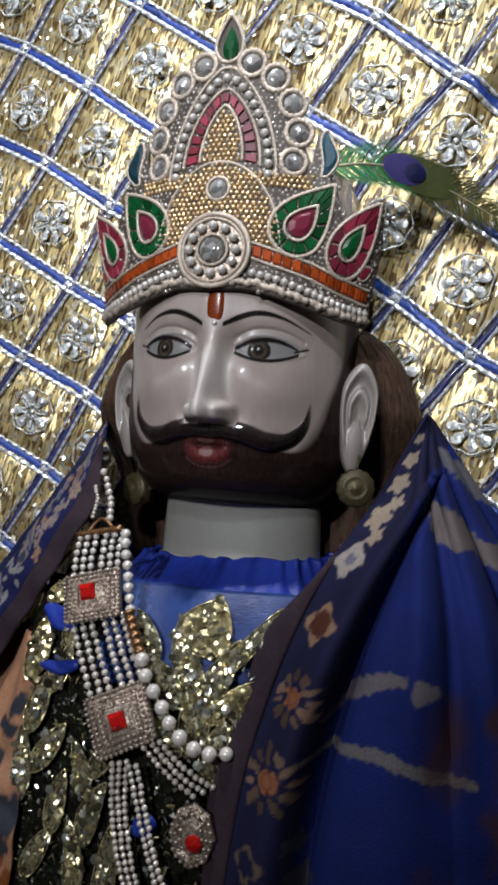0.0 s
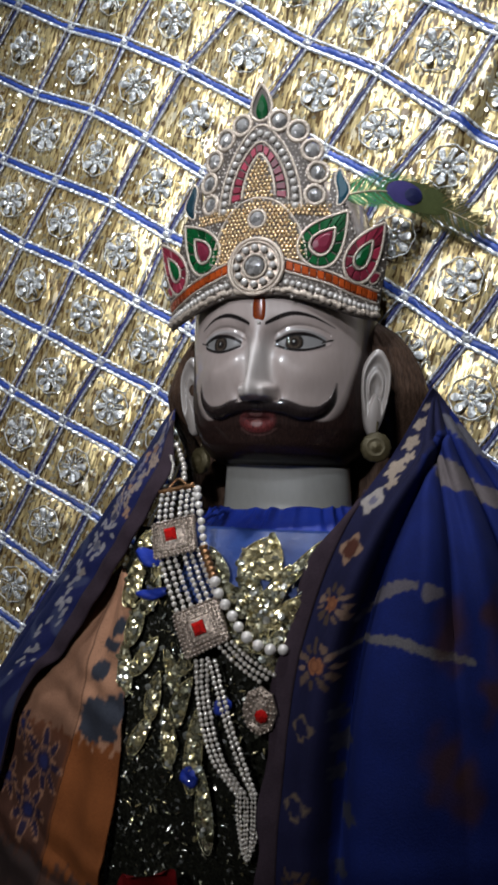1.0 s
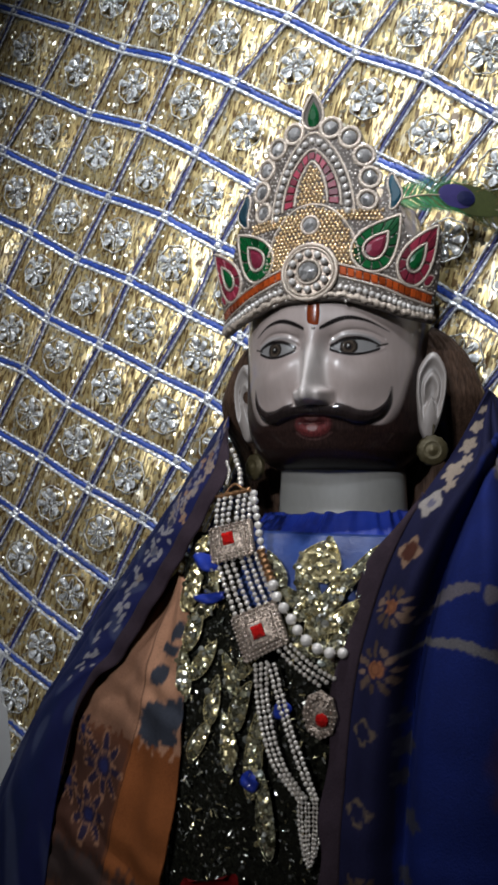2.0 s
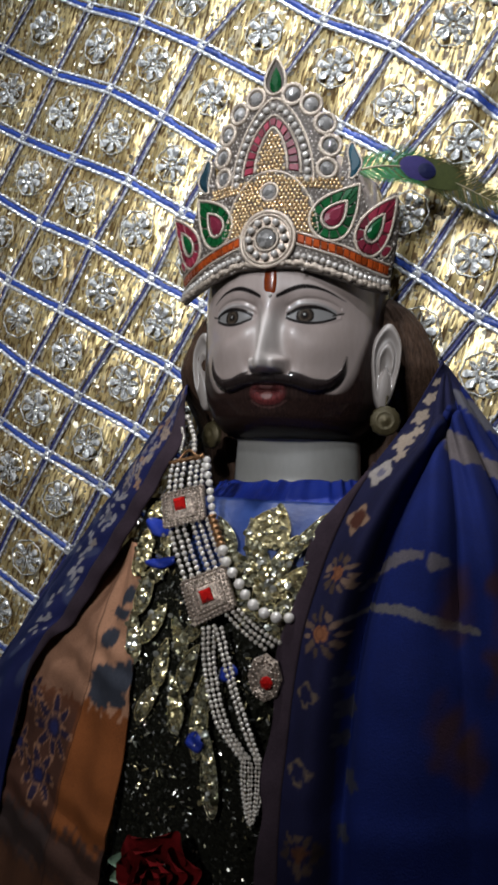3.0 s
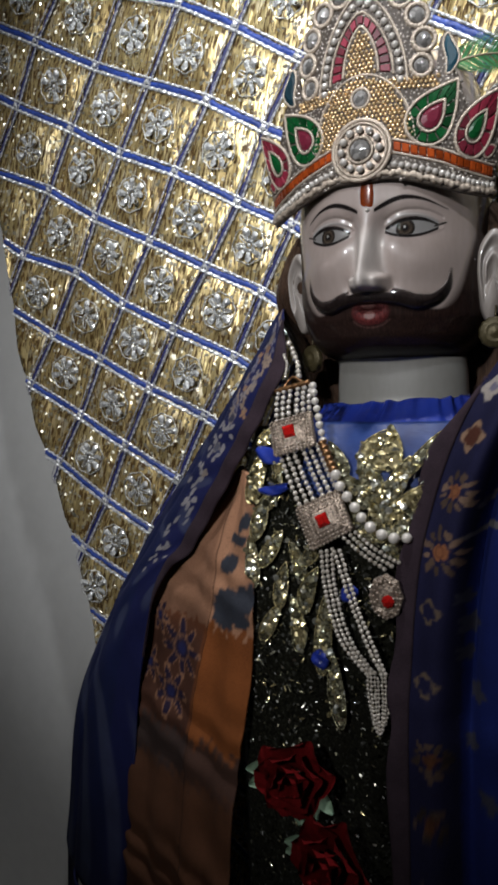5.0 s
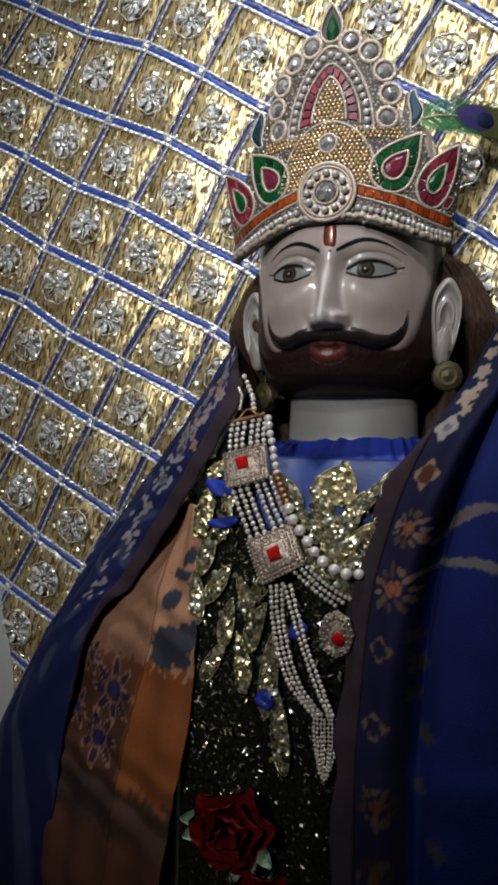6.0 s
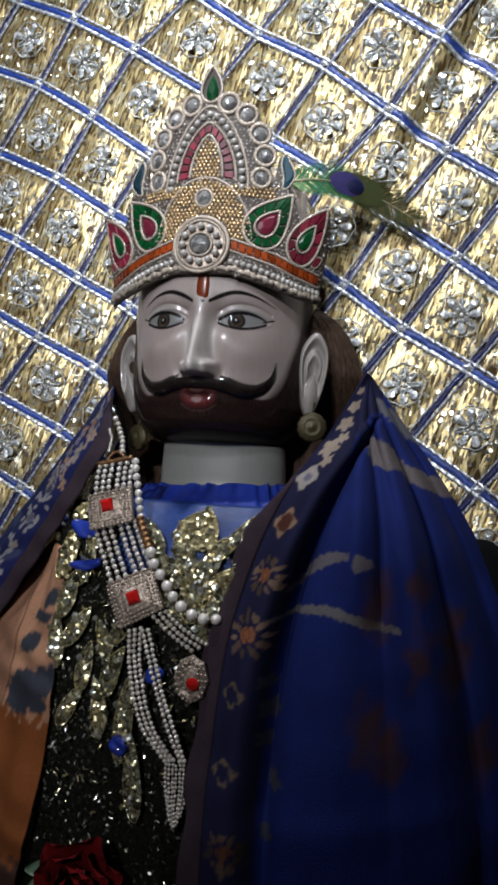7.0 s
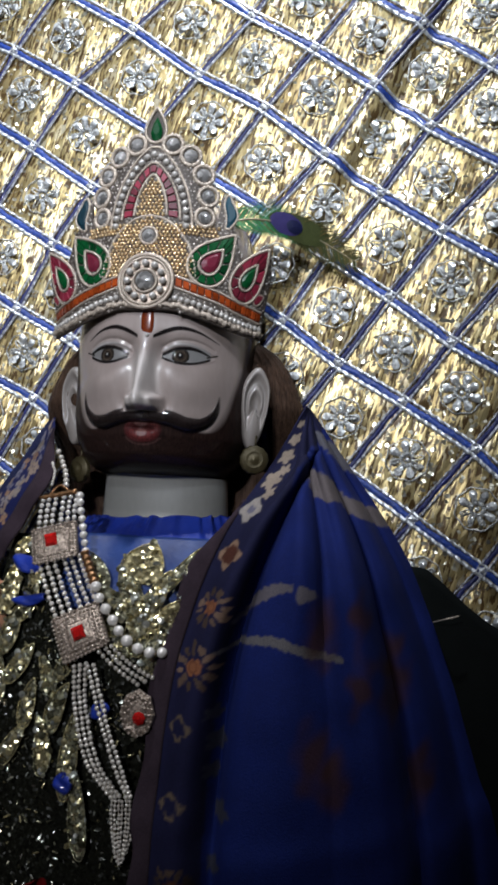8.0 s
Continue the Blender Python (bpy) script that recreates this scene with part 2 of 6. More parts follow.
M_STATUE = statue_paint()
M_SHAWL = painted("printed_cotton", 0.85, 0.0, 0.5, 800, (1, 1, 1), 0.0, 0.5)
M_EDGE_DULL = plain("grey_braid_edge", (0.33, 0.33, 0.36), 0.45, 0.3, 420, 0.5, 0.8, 0.002)
M_TAPE = plain("mauve_tape", (0.028, 0.0185, 0.0245), 0.95, 0, 900, 0.3, 0.5, 0.0006)
M_SATIN = satin("blue_satin", (0.008, 0.018, 0.17), (0.016, 0.038, 0.30))
M_SATIN_PALE = satin("pale_blue_satin", (0.010, 0.024, 0.115), (0.024, 0.055, 0.205))
M_SEED = plain("seed_bead", (0.43, 0.385, 0.345), 0.24, 0.5, 900, 0.3, 0.1, 0.0003)
M_PEARL = plain("pearl", (0.47, 0.44, 0.405), 0.2, 0.25, 300, 0.12, 0.05, 0.0003, 0.6)
M_CORD = plain("beige_zari_cord", (0.44, 0.365, 0.295), 0.42, 0.40, 1500, 0.35, 0.7, 0.0008)
M_GOLD_BEAD = plain("gold_bead", (0.70, 0.51, 0.29), 0.22, 0.75, 900, 0.2, 0.05, 0.0003)
M_CARD = plain("crown_backing", (0.060, 0.046, 0.036), 0.6, 0.2, 800, 0.3, 0.5, 0.0006)
M_ORANGE = gem("orange_stone", (0.24, 0.040, 0.007), 0.22)
M_PINK = gem("ruby_pink_stone", (0.17, 0.014, 0.030), 0.5)
M_RED = gem("red_stone", (0.50, 0.012, 0.010), 0.08)
M_GREEN = gem("green_stone", (0.004, 0.052, 0.014), 0.25)
M_TEAL = gem("teal_stone", (0.003, 0.030, 0.046), 0.55)
M_WINE = gem("wine_stone", (0.10, 0.012, 0.024), 0.25)
M_GLASS = silver_flake("smoky_glass_stone", (0.365, 0.35, 0.335), 260, 0.6, 0.10, 0.25)
M_OLDGOLD = plain("old_gold", (0.055, 0.043, 0.018), 0.5, 0.5, 500, 0.35, 0.3, 0.0006)
M_RHINE = silver_flake("rhinestone_plate", (0.36, 0.285, 0.225), 1100, 0.25, 0.42, 0.55)
M_COPPER = plain("copper_clasp", (0.26, 0.135, 0.060), 0.35, 0.8, 500, 0.3, 0.3, 0.0006)

# ---- setting: the room that closes the place ----
def box_mesh(name, lo, hi, material, bevel=0.004):
    bm = bmesh.new()
    bmesh.ops.create_cube(bm, size=1)
    for v in bm.verts:
        v.co = [lo[i] + (v.co[i] + 0.5) * (hi[i] - lo[i]) for i in range(3)]
    bmesh.ops.bevel(bm, geom=bm.edges[:], offset=bevel, segments=2, affect="EDGES")
    me = bpy.data.meshes.new(name)
    bm.to_mesh(me)
    bm.free()
    me.materials.append(material)
    return me


def structure(name, lo, hi, material, label):
    return tagged(place(name, box_mesh(name, lo, hi, material)), label, name.split("_")[0], "", "structure")


structure("floor", (-1.6, -2.3, -0.1), (1.6, 0.3, 0.0), M_FLOOR, "plain grey marble floor of the shrine room")
structure("ceiling", (-1.6, -2.3, 2.6), (1.6, 0.3, 2.7), M_CEIL, "plain painted ceiling over the shrine")
structure("wall_north", (-1.6, 0.03, 0.0), (1.6, 0.18, 2.6), M_PLASTER, "white plastered wall behind the gold hanging")
structure("wall_south", (-1.6, -2.3, 0.0), (1.6, -2.15, 2.6), M_PLASTER, "plain wall opposite the statue")
structure("wall_west", (-1.6, -2.15, 0.0), (-1.45, 0.03, 2.6), M_PLASTER, "plain side wall of the shrine room")
structure("wall_east", (1.45, -2.15, 0.0), (1.6, 0.03, 2.6), M_PLASTER, "plain side wall of the shrine room")
structure("platform", (-0.75, -0.45, 0.0), (0.75, 0.03, 0.62), M_FLOOR, "stone platform that carries the statue")

# ---- gold wall hanging ----
CELL = 0.075
LU = np.array([0.8581, -0.5183]) * CELL
LV = np.array([0.5993, 0.8037]) * CELL
LA = np.array([0.0878, 1.600])
LEFT_EDGE = ((2.15, -0.535), (1.90, -0.520), (1.4735, -0.476), (1.3793, -0.4545), (1.2456, -0.4011), (1.1477, -0.3731), (0.70, -0.33))
random.seed(5)
NODE_JITTER = {(i, j): (random.gauss(0, 0.0024), random.gauss(0, 0.0024)) for i in range(-24, 25) for j in range(-24, 25)}


def lattice(a, b):
    """Place on the cloth of the lattice's (a, b); whole numbers are the crossings."""
    a, b = np.asarray(a, float), np.asarray(b, float)
    k = 1 - smooth(-0.16, 0.02, LA[0] + a * LU[0] + b * LV[0])
    c, d = a + 3, b + 2
    x = (1 - k) * (0.0890 + 0.0578 * a + 0.0455 * b) + k * (-0.1807 + 0.0650 * c + 0.0367 * d + 0.00045 * d * d - 0.0003 * c * d - 0.0012 * c * c)
    z = (1 - k) * (1.5950 - 0.0392 * a + 0.0608 * b) + k * (1.6091 - 0.0324 * c + 0.0649 * d + 0.0007 * d * d + 0.0004 * c * d + 0.0007 * c * c)
    return x, z


def jitter(i, j):
    return np.array(NODE_JITTER.get((i, j), (0, 0)))


def left_edge(z):
    return np.interp(z, [k[0] for k in LEFT_EDGE[::-1]], [k[1] for k in LEFT_EDGE[::-1]])


def cloth_y(x, z):
    """Slow folds of the hung cloth."""
    return (-0.004 + 0.0035 * np.sin(9 * x + 2.0 * z) + 0.0030 * np.sin(23 * x - 6 * z + 1.3)
            - 0.004 * np.exp(-((x - 0.165 - 0.5 * (z - 1.8)) / 0.010) ** 2) + 0.006 * np.exp(-((x - 0.19 - 0.5 * (z - 1.8)) / 0.012) ** 2))


def inside(x, z):
    return left_edge(z) < x < 0.62 and 0.68 < z < 2.22


hanging = empty("wall_hanging", "gold tinsel wall hanging with blue ribbon lattice and silver rosettes", "wall hanging")


def node_at(i, j):
    x, z = lattice(i, j)
    d = jitter(i, j)
    return float(x) + d[0], float(z) + d[1]


def build_hanging():
    cells = []
    n = 10
    for i in range(-16, 17):
        for j in range(-16, 17):
            c = [node_at(i, j), node_at(i + 1, j), node_at(i + 1, j + 1), node_at(i, j + 1)]
            mx, mz = np.mean(c, axis=0)
            if not (left_edge(mz) - 0.035 < mx < 0.46 and 0.80 < mz < 2.14):
                continue
            cells.append((i, j, mx, mz))
            t = np.linspace(0, 1, n)
            a, b = np.meshgrid(t, t)
            q = np.array(c)
            xz = ((1 - a) * (1 - b))[..., None] * q[0] + (a * (1 - b))[..., None] * q[1] + (a * b)[..., None] * q[2] + ((1 - a) * b)[..., None] * q[3]
            x, z = xz[..., 0], xz[..., 1]
            lo = left_edge(z)
            x = np.maximum(x, lo)
            puff = (16 * a * (1 - a) * b * (1 - b)) ** 0.6
            wrinkle = 0.0012 * np.sin(80 * (x * 0.8 - z * 0.6) + 3 * i) * puff
            y = cloth_y(x, z) - 0.0035 * puff - wrinkle
            v = np.stack([x, y, z], -1).reshape(-1, 3)
            place("gold_panel", mesh_data("gold_panel", v, grid_faces(n, n), M_GOLD_CLOTH), hanging)

    def strip(name, pts, half, material, rise, parent, seedy):
        p = np.array(pts)
        d = np.gradient(p, axis=0)
        d /= np.linalg.norm(d, axis=1, keepdims=True)
        side = np.stack([-d[:, 1], d[:, 0]], 1)
        across = np.linspace(-1, 1, 5)
        wob = 0.0006 * np.sin(np.arange(len(p)) * 1.7 + seedy) + 0.0007 * np.sin(np.arange(len(p)) * 0.45 + 2 * seedy)
        x = p[:, None, 0] + side[:, None, 0] * across * half + (side[:, 0] * wob)[:, None]
        z = p[:, None, 1] + side[:, None, 1] * across * half + (side[:, 1] * wob)[:, None]
        x = np.maximum(x, left_edge(z))
        crease = 0.0007 * np.sin(np.arange(len(p)) * 2.3 + seedy)[:, None] * np.array([1, -1, 1, -1, 1])
        y = cloth_y(x, z) - rise - 0.0012 * (1 - across ** 2) - crease
        v, f = sheet(np.stack([x, y, z], -1))
        return place(name, mesh_data(name, v, f, material), parent), p, side

    def line(fixed, along_u):
        run = []
        for k in range(-16, 17):
            a = node_at(k, fixed) if along_u else node_at(fixed, k)
            b = node_at(k + 1, fixed) if along_u else node_at(fixed, k + 1)
            for s in np.linspace(0, 1, 10, endpoint=False):
                x, z = a[0] * (1 - s) + b[0] * s, a[1] * (1 - s) + b[1] * s
                if left_edge(z) - 0.004 < x < 0.47 and 0.78 < z < 2.16:
                    run.append((x, z))
        if len(run) < 8:
            return
        half = 0.0029 if along_u else 0.0021
        ob, p, side = strip("ribbon", run, half, M_RIBBON if along_u else M_RIBBON_DARK, 0.0022 if along_u else 0.0012, hanging, fixed * 1.3)
        for sign in (-1, 1):
            q = resample(p + side * sign * (half + 0.0016), len(p) * 3)
            wig = 0.0005 * np.sin(np.arange(len(q)) * 1.9 + fixed)
            x = np.maximum(q[:, 0], left_edge(q[:, 1]))
            y = cloth_y(x, q[:, 1]) - 0.0034 + wig
            rad = (0.0016 if sign < 0 else 0.0011) * (1.1 if along_u else 0.8) * (1 + 0.10 * np.sin(np.arange(len(q)) * 2.6))
            v, f = tube(np.stack([x, y, q[:, 1] + wig], 1), rad, 5)
            v[:, 1] = np.repeat(y, 5) + (v[:, 1] - np.repeat(y, 5)) * 0.55
            place("silver_edge", mesh_data("silver_edge", v, f, M_SILVER_EDGE if along_u else M_EDGE_DULL, False), ob)

    for k in range(-16, 17):
        line(k, True)
        line(k, False)

    # stitched silver knots where the ribbons cross
    t = np.linspace(0, TAU, 12, endpoint=False)
    knot_v = np.vstack([[(0, 0, 0.0016)], np.stack([0.0030 * np.cos(t) * (1 + 0.25 * np.cos(4 * t)), 0.0030 * np.sin(t) * (1 + 0.25 * np.cos(4 * t)), 0.0002 + 0.0006 * (np.arange(12) % 2)], 1)])
    me_k = mesh_data("knot", knot_v, [(0, 1 + i, 1 + (i + 1) % 12) for i in range(12)], M_SILVER_EDGE, False)
    for i in range(-16, 17):
        for j in range(-16, 17):
            x, z = node_at(i, j)
            if left_edge(z) + 0.005 < x < 0.45 and 0.82 < z < 2.12:
                place("knot", me_k, hanging, pose(x, float(cloth_y(x, z)) - 0.0042, z, 90, 0, 0) @ pose(0, 0, 0, 0, 0, 40 * i + 25 * j))

    # rosette: a thread ring with eight loops, each holding a cut sequin, round a small boss
    sequin_v = [(0.0124, 0, 0.0026)]
    for i in range(9):
        t = TAU * i / 9
        sequin_v.append((0.0122 + 0.0052 * math.cos(t), (0.0037 + 0.0012 * math.cos(t)) * math.sin(t), 0.0006 + 0.0005 * (i % 2)))
    sequin_f = [(0, 1 + i, 1 + (i + 1) % 9) for i in range(9)]
    inner_v = [(0.0052, 0, 0.0024)] + [(0.0052 + 0.0022 * math.cos(TAU * i / 6), 0.0017 * math.sin(TAU * i / 6), 0.0006) for i in range(6)]
    inner_f = [(0, 1 + i, 1 + (i + 1) % 6) for i in range(6)]
    me_p = mesh_data("petal", *join([(np.array(sequin_v), sequin_f), (np.array(inner_v), inner_f)]), M_ROSETTE, False)
    a = np.linspace(0, TAU, 96, endpoint=False)
    wave = 0.0184 + 0.0007 * np.cos(8 * a)
    loop = 0.0092 + 0.0055 * np.cos(8 * a)
    me_r = mesh_data("rosette", *join([tube(np.stack([wave * np.cos(a), wave * np.sin(a), 0.0010 + 0 * a], 1), 0.0007, 5, True),
                                       tube(np.stack([loop * np.cos(a), loop * np.sin(a), 0.0012 + 0 * a], 1), 0.0007, 4, True)]), M_ROSETTE_RING)
    me_b = mesh_data("boss", *ball(0.0022, 5, 8, 0.6), M_ROSETTE)
    rnd = random.Random(11)
    for i, j, mx, mz in cells:
        if mx - left_edge(mz) < 0.018 or mx > 0.45:
            continue
        m = pose(mx + rnd.gauss(0, 0.0015), float(cloth_y(mx, mz)) - 0.0052, mz + rnd.gauss(0, 0.0015), 90 + rnd.gauss(0, 3), 0, rnd.gauss(0, 3)) @ pose(0, 0, 0, 0, 0, rnd.uniform(0, 360))
        ro = place("rosette", me_r, hanging, m)
        for k in range(8):
            place("petal", me_p, ro, pose(0, 0, 0, rnd.gauss(0, 13), rnd.gauss(0, 13), 45 * k + rnd.gauss(0, 2)))
        place("boss", me_b, ro)


build_hanging()

# ---- statue ----
HX = 0.003
HC = -0.001
YC = -0.045


def head_paint(x, y, z):
    """Colours painted on the marble: skin, hair, beard, brows, eyes and lips, with highlights on nose and eyes."""
    n = len(x)
    col = np.tile(np.array([0.335, 0.272, 0.247]), (n, 1))

    def put(mask, rgb):
        m = np.clip(mask, 0, 1)[:, None]
        col[:] = col * (1 - m) + np.array(rgb) * m

    px = x - HX
    ax = np.abs(px)
    front = y < -0.055
    hair = (0.046, 0.024, 0.016)
    beard = (0.0195, 0.0105, 0.0088)
    # bare stone neck, greyer, its shade under the head put into the colour
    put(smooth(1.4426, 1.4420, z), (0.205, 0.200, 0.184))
    # nose ridge and tip painted paler, a highlight put into the skin colour
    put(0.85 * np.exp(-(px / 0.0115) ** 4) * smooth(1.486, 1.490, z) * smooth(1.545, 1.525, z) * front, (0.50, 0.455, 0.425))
    # hair at the sides and on top
    side = smooth(0.0640, 0.0720, np.abs(x - HC) - 0.004 * smooth(1.50, 1.53, z)) * smooth(1.447, 1.449, z)
    side = np.maximum(side, (~front) * smooth(1.447, 1.449, z))
    put(side, hair)
    # beard, blown on softly below a line that rises from the moustache to the ears
    line = curve_at([(0, 1.4890), (0.030, 1.4830), (0.042, 1.4770), (0.050, 1.4785), (0.0560, 1.4860), (0.0610, 1.4970), (0.0655, 1.5150), (0.070, 1.540), (0.11, 1.56)], ax)
    soft = 0.0010 + 0.0070 * smooth(0.046, 0.062, ax)
    put(np.clip(0.5 - (z - line) / (2 * soft), 0, 1) * smooth(1.4420, 1.4426, z) * (y < -0.02), beard)
    put(smooth(1.4420, 1.4426, z) * smooth(1.451, 1.448, z), beard)
    # parted lips
    e = np.sqrt((px / 0.0146) ** 2 + ((z - 1.4758) / 0.0098) ** 2)
    put(smooth(1.08, 0.94, e) * front, (0.060, 0.016, 0.016))
    e = np.sqrt((px / 0.0130) ** 2 + ((z - 1.4722) / 0.0058) ** 2)
    put(smooth(1.10, 0.80, e) * front, (0.095, 0.020, 0.020))
    e = np.sqrt((px / 0.0095) ** 2 + ((z - 1.4768) / 0.0022) ** 2)
    put(smooth(1.10, 0.80, e) * front * 0.8, (0.030, 0.006, 0.006))
    e = np.sqrt(((px + 0.0010) / 0.0056) ** 2 + ((z - 1.4808) / 0.0026) ** 2)
    put(smooth(1.15, 0.75, e) * front * 0.85, (0.13, 0.060, 0.055))
    e = np.sqrt(((px + 0.0002) / 0.0048) ** 2 + ((z - 1.4735) / 0.0034) ** 2)
    put(smooth(1.15, 0.65, e) * front * 0.8, (0.17, 0.070, 0.062))
    e = np.abs(np.sqrt((px / 0.0160) ** 2 + ((z - 1.4755) / 0.0112) ** 2) - 1.0)
    put(smooth(0.10, 0.03, e) * (z < 1.4700) * front * 0.5, (0.10, 0.05, 0.046))
    # brows
    for s in (-1, 1):
        q = px * s
        mid = curve_at([(0.004, 1.5475), (0.014, 1.5532), (0.026, 1.5570), (0.040, 1.5552), (0.054, 1.5485)], q)
        thick = curve_at([(0.004, 0.0012), (0.014, 0.0018), (0.028, 0.0017), (0.042, 0.0010), (0.054, 0.0003)], q)
        put(smooth(0.0005, -0.0005, np.abs(z - mid) - thick) * (q > 0.006) * (q < 0.054) * front, (0.008, 0.006, 0.006))
    # eyes
    for s, cx, ix in ((-1, -0.0335, -0.0348), (1, 0.0300, 0.0262)):
        u = (px - cx) * s
        half = 0.0176
        k = np.clip(u / half, -1, 1)
        top = 1.5362 + 0.0050 * (1 - np.abs(k) ** 2.2) + 0.0010 * k
        low = 1.5352 - 0.0048 * (1 - np.abs(k) ** 2.0) + 0.0008 * k
        ins = np.minimum(top - z, z - low)
        on = front * (np.abs(u) < half * 1.02)
        put(smooth(-0.0029, -0.0022, np.where(z > 1.537, ins, ins - 0.0006)) * on, (0.010, 0.008, 0.008))
        put(smooth(0.0000, 0.0007, ins) * on, (0.19, 0.183, 0.178))
        d = np.sqrt((px - ix) ** 2 + (z - 1.5358) ** 2)
        put(smooth(0.0070, 0.0063, d) * smooth(0.0, 0.0007, ins) * on, (0.012, 0.010, 0.009))
        put(smooth(0.0058, 0.0051, d) * smooth(0.0, 0.0007, ins) * on, (0.024, 0.016, 0.011))
        # pale ring that paints a reflection into the iris
        put(smooth(0.0009, 0.0003, np.abs(d - 0.0040)) * smooth(0.0, 0.0007, ins) * on * 0.6, (0.08, 0.066, 0.052))
        put(smooth(0.0025, 0.0020, d) * smooth(0.0, 0.0007, ins) * on, (0.008, 0.007, 0.007))
        # catchlight painted as a small pale dot on the pupil
        g = np.sqrt((px - ix + 0.0004) ** 2 + ((z - 1.5366) * 0.7) ** 2)
        put(smooth(0.0008, 0.0004, g) * smooth(0.0, 0.0007, ins) * on, (0.45, 0.43, 0.40))
        # outer stroke, and the lid fold's highlight and crease put into the colour
        wing = np.abs(z - (1.5366 + 0.35 * (u - half * 0.85))) + 2.0 * np.maximum(0, u - half * 1.28)
        put(smooth(0.0010, 0.0004, wing) * (u > half * 0.85) * (u < half * 1.35) * front, (0.02, 0.017, 0.016))
        lid = 1.5408 + 0.0058 * (1 - np.abs(k) ** 2.2)
        put(smooth(0.0008, 0.0003, np.abs(z - lid)) * (np.abs(u) < half) * front * 0.5, (0.26, 0.25, 0.245))
        put(smooth(0.0012, 0.0005, np.abs(z - lid + 0.0017)) * (np.abs(u) < half) * front * 0.6, (0.40, 0.39, 0.385))
    # moustache
    put(smooth(0.0012, -0.0004, moustache(px, z)) * front * (1 - smooth(1.4892, 1.4902, z) * smooth(0.0175, 0.0160, ax)), (0.0115, 0.0076, 0.0072))
    return col


def moustache(px, z):
    """Signed distance to the painted and carved moustache."""
    q = np.abs(px)
    path = spline([(0.000, 1.4862), (0.010, 1.4870), (0.021, 1.4854), (0.034, 1.4816), (0.0450, 1.4838), (0.0525, 1.4920), (0.0555, 1.5055)], 40)
    width = np.interp(np.linspace(0, 1, 40), [0, 0.25, 0.5, 0.72, 0.86, 1.0], [0.0046, 0.0060, 0.0057, 0.0032, 0.0015, 0.0002])
    best = np.full(len(q), 1.0)
    for (a, b), w in zip(path, width):
        best = np.minimum(best, np.sqrt((q - a) ** 2 + (z - b) ** 2) - w)
    return best


def settle(keys, v):
    """Rounded straight-line interpolation, with no overshoot."""
    p, q = [k[0] for k in keys], [k[1] for k in keys]
    return sum(np.interp(v + d, p, q) for d in (-0.002, -0.001, -0.0004, 0, 0.0004, 0.001, 0.002)) / 7


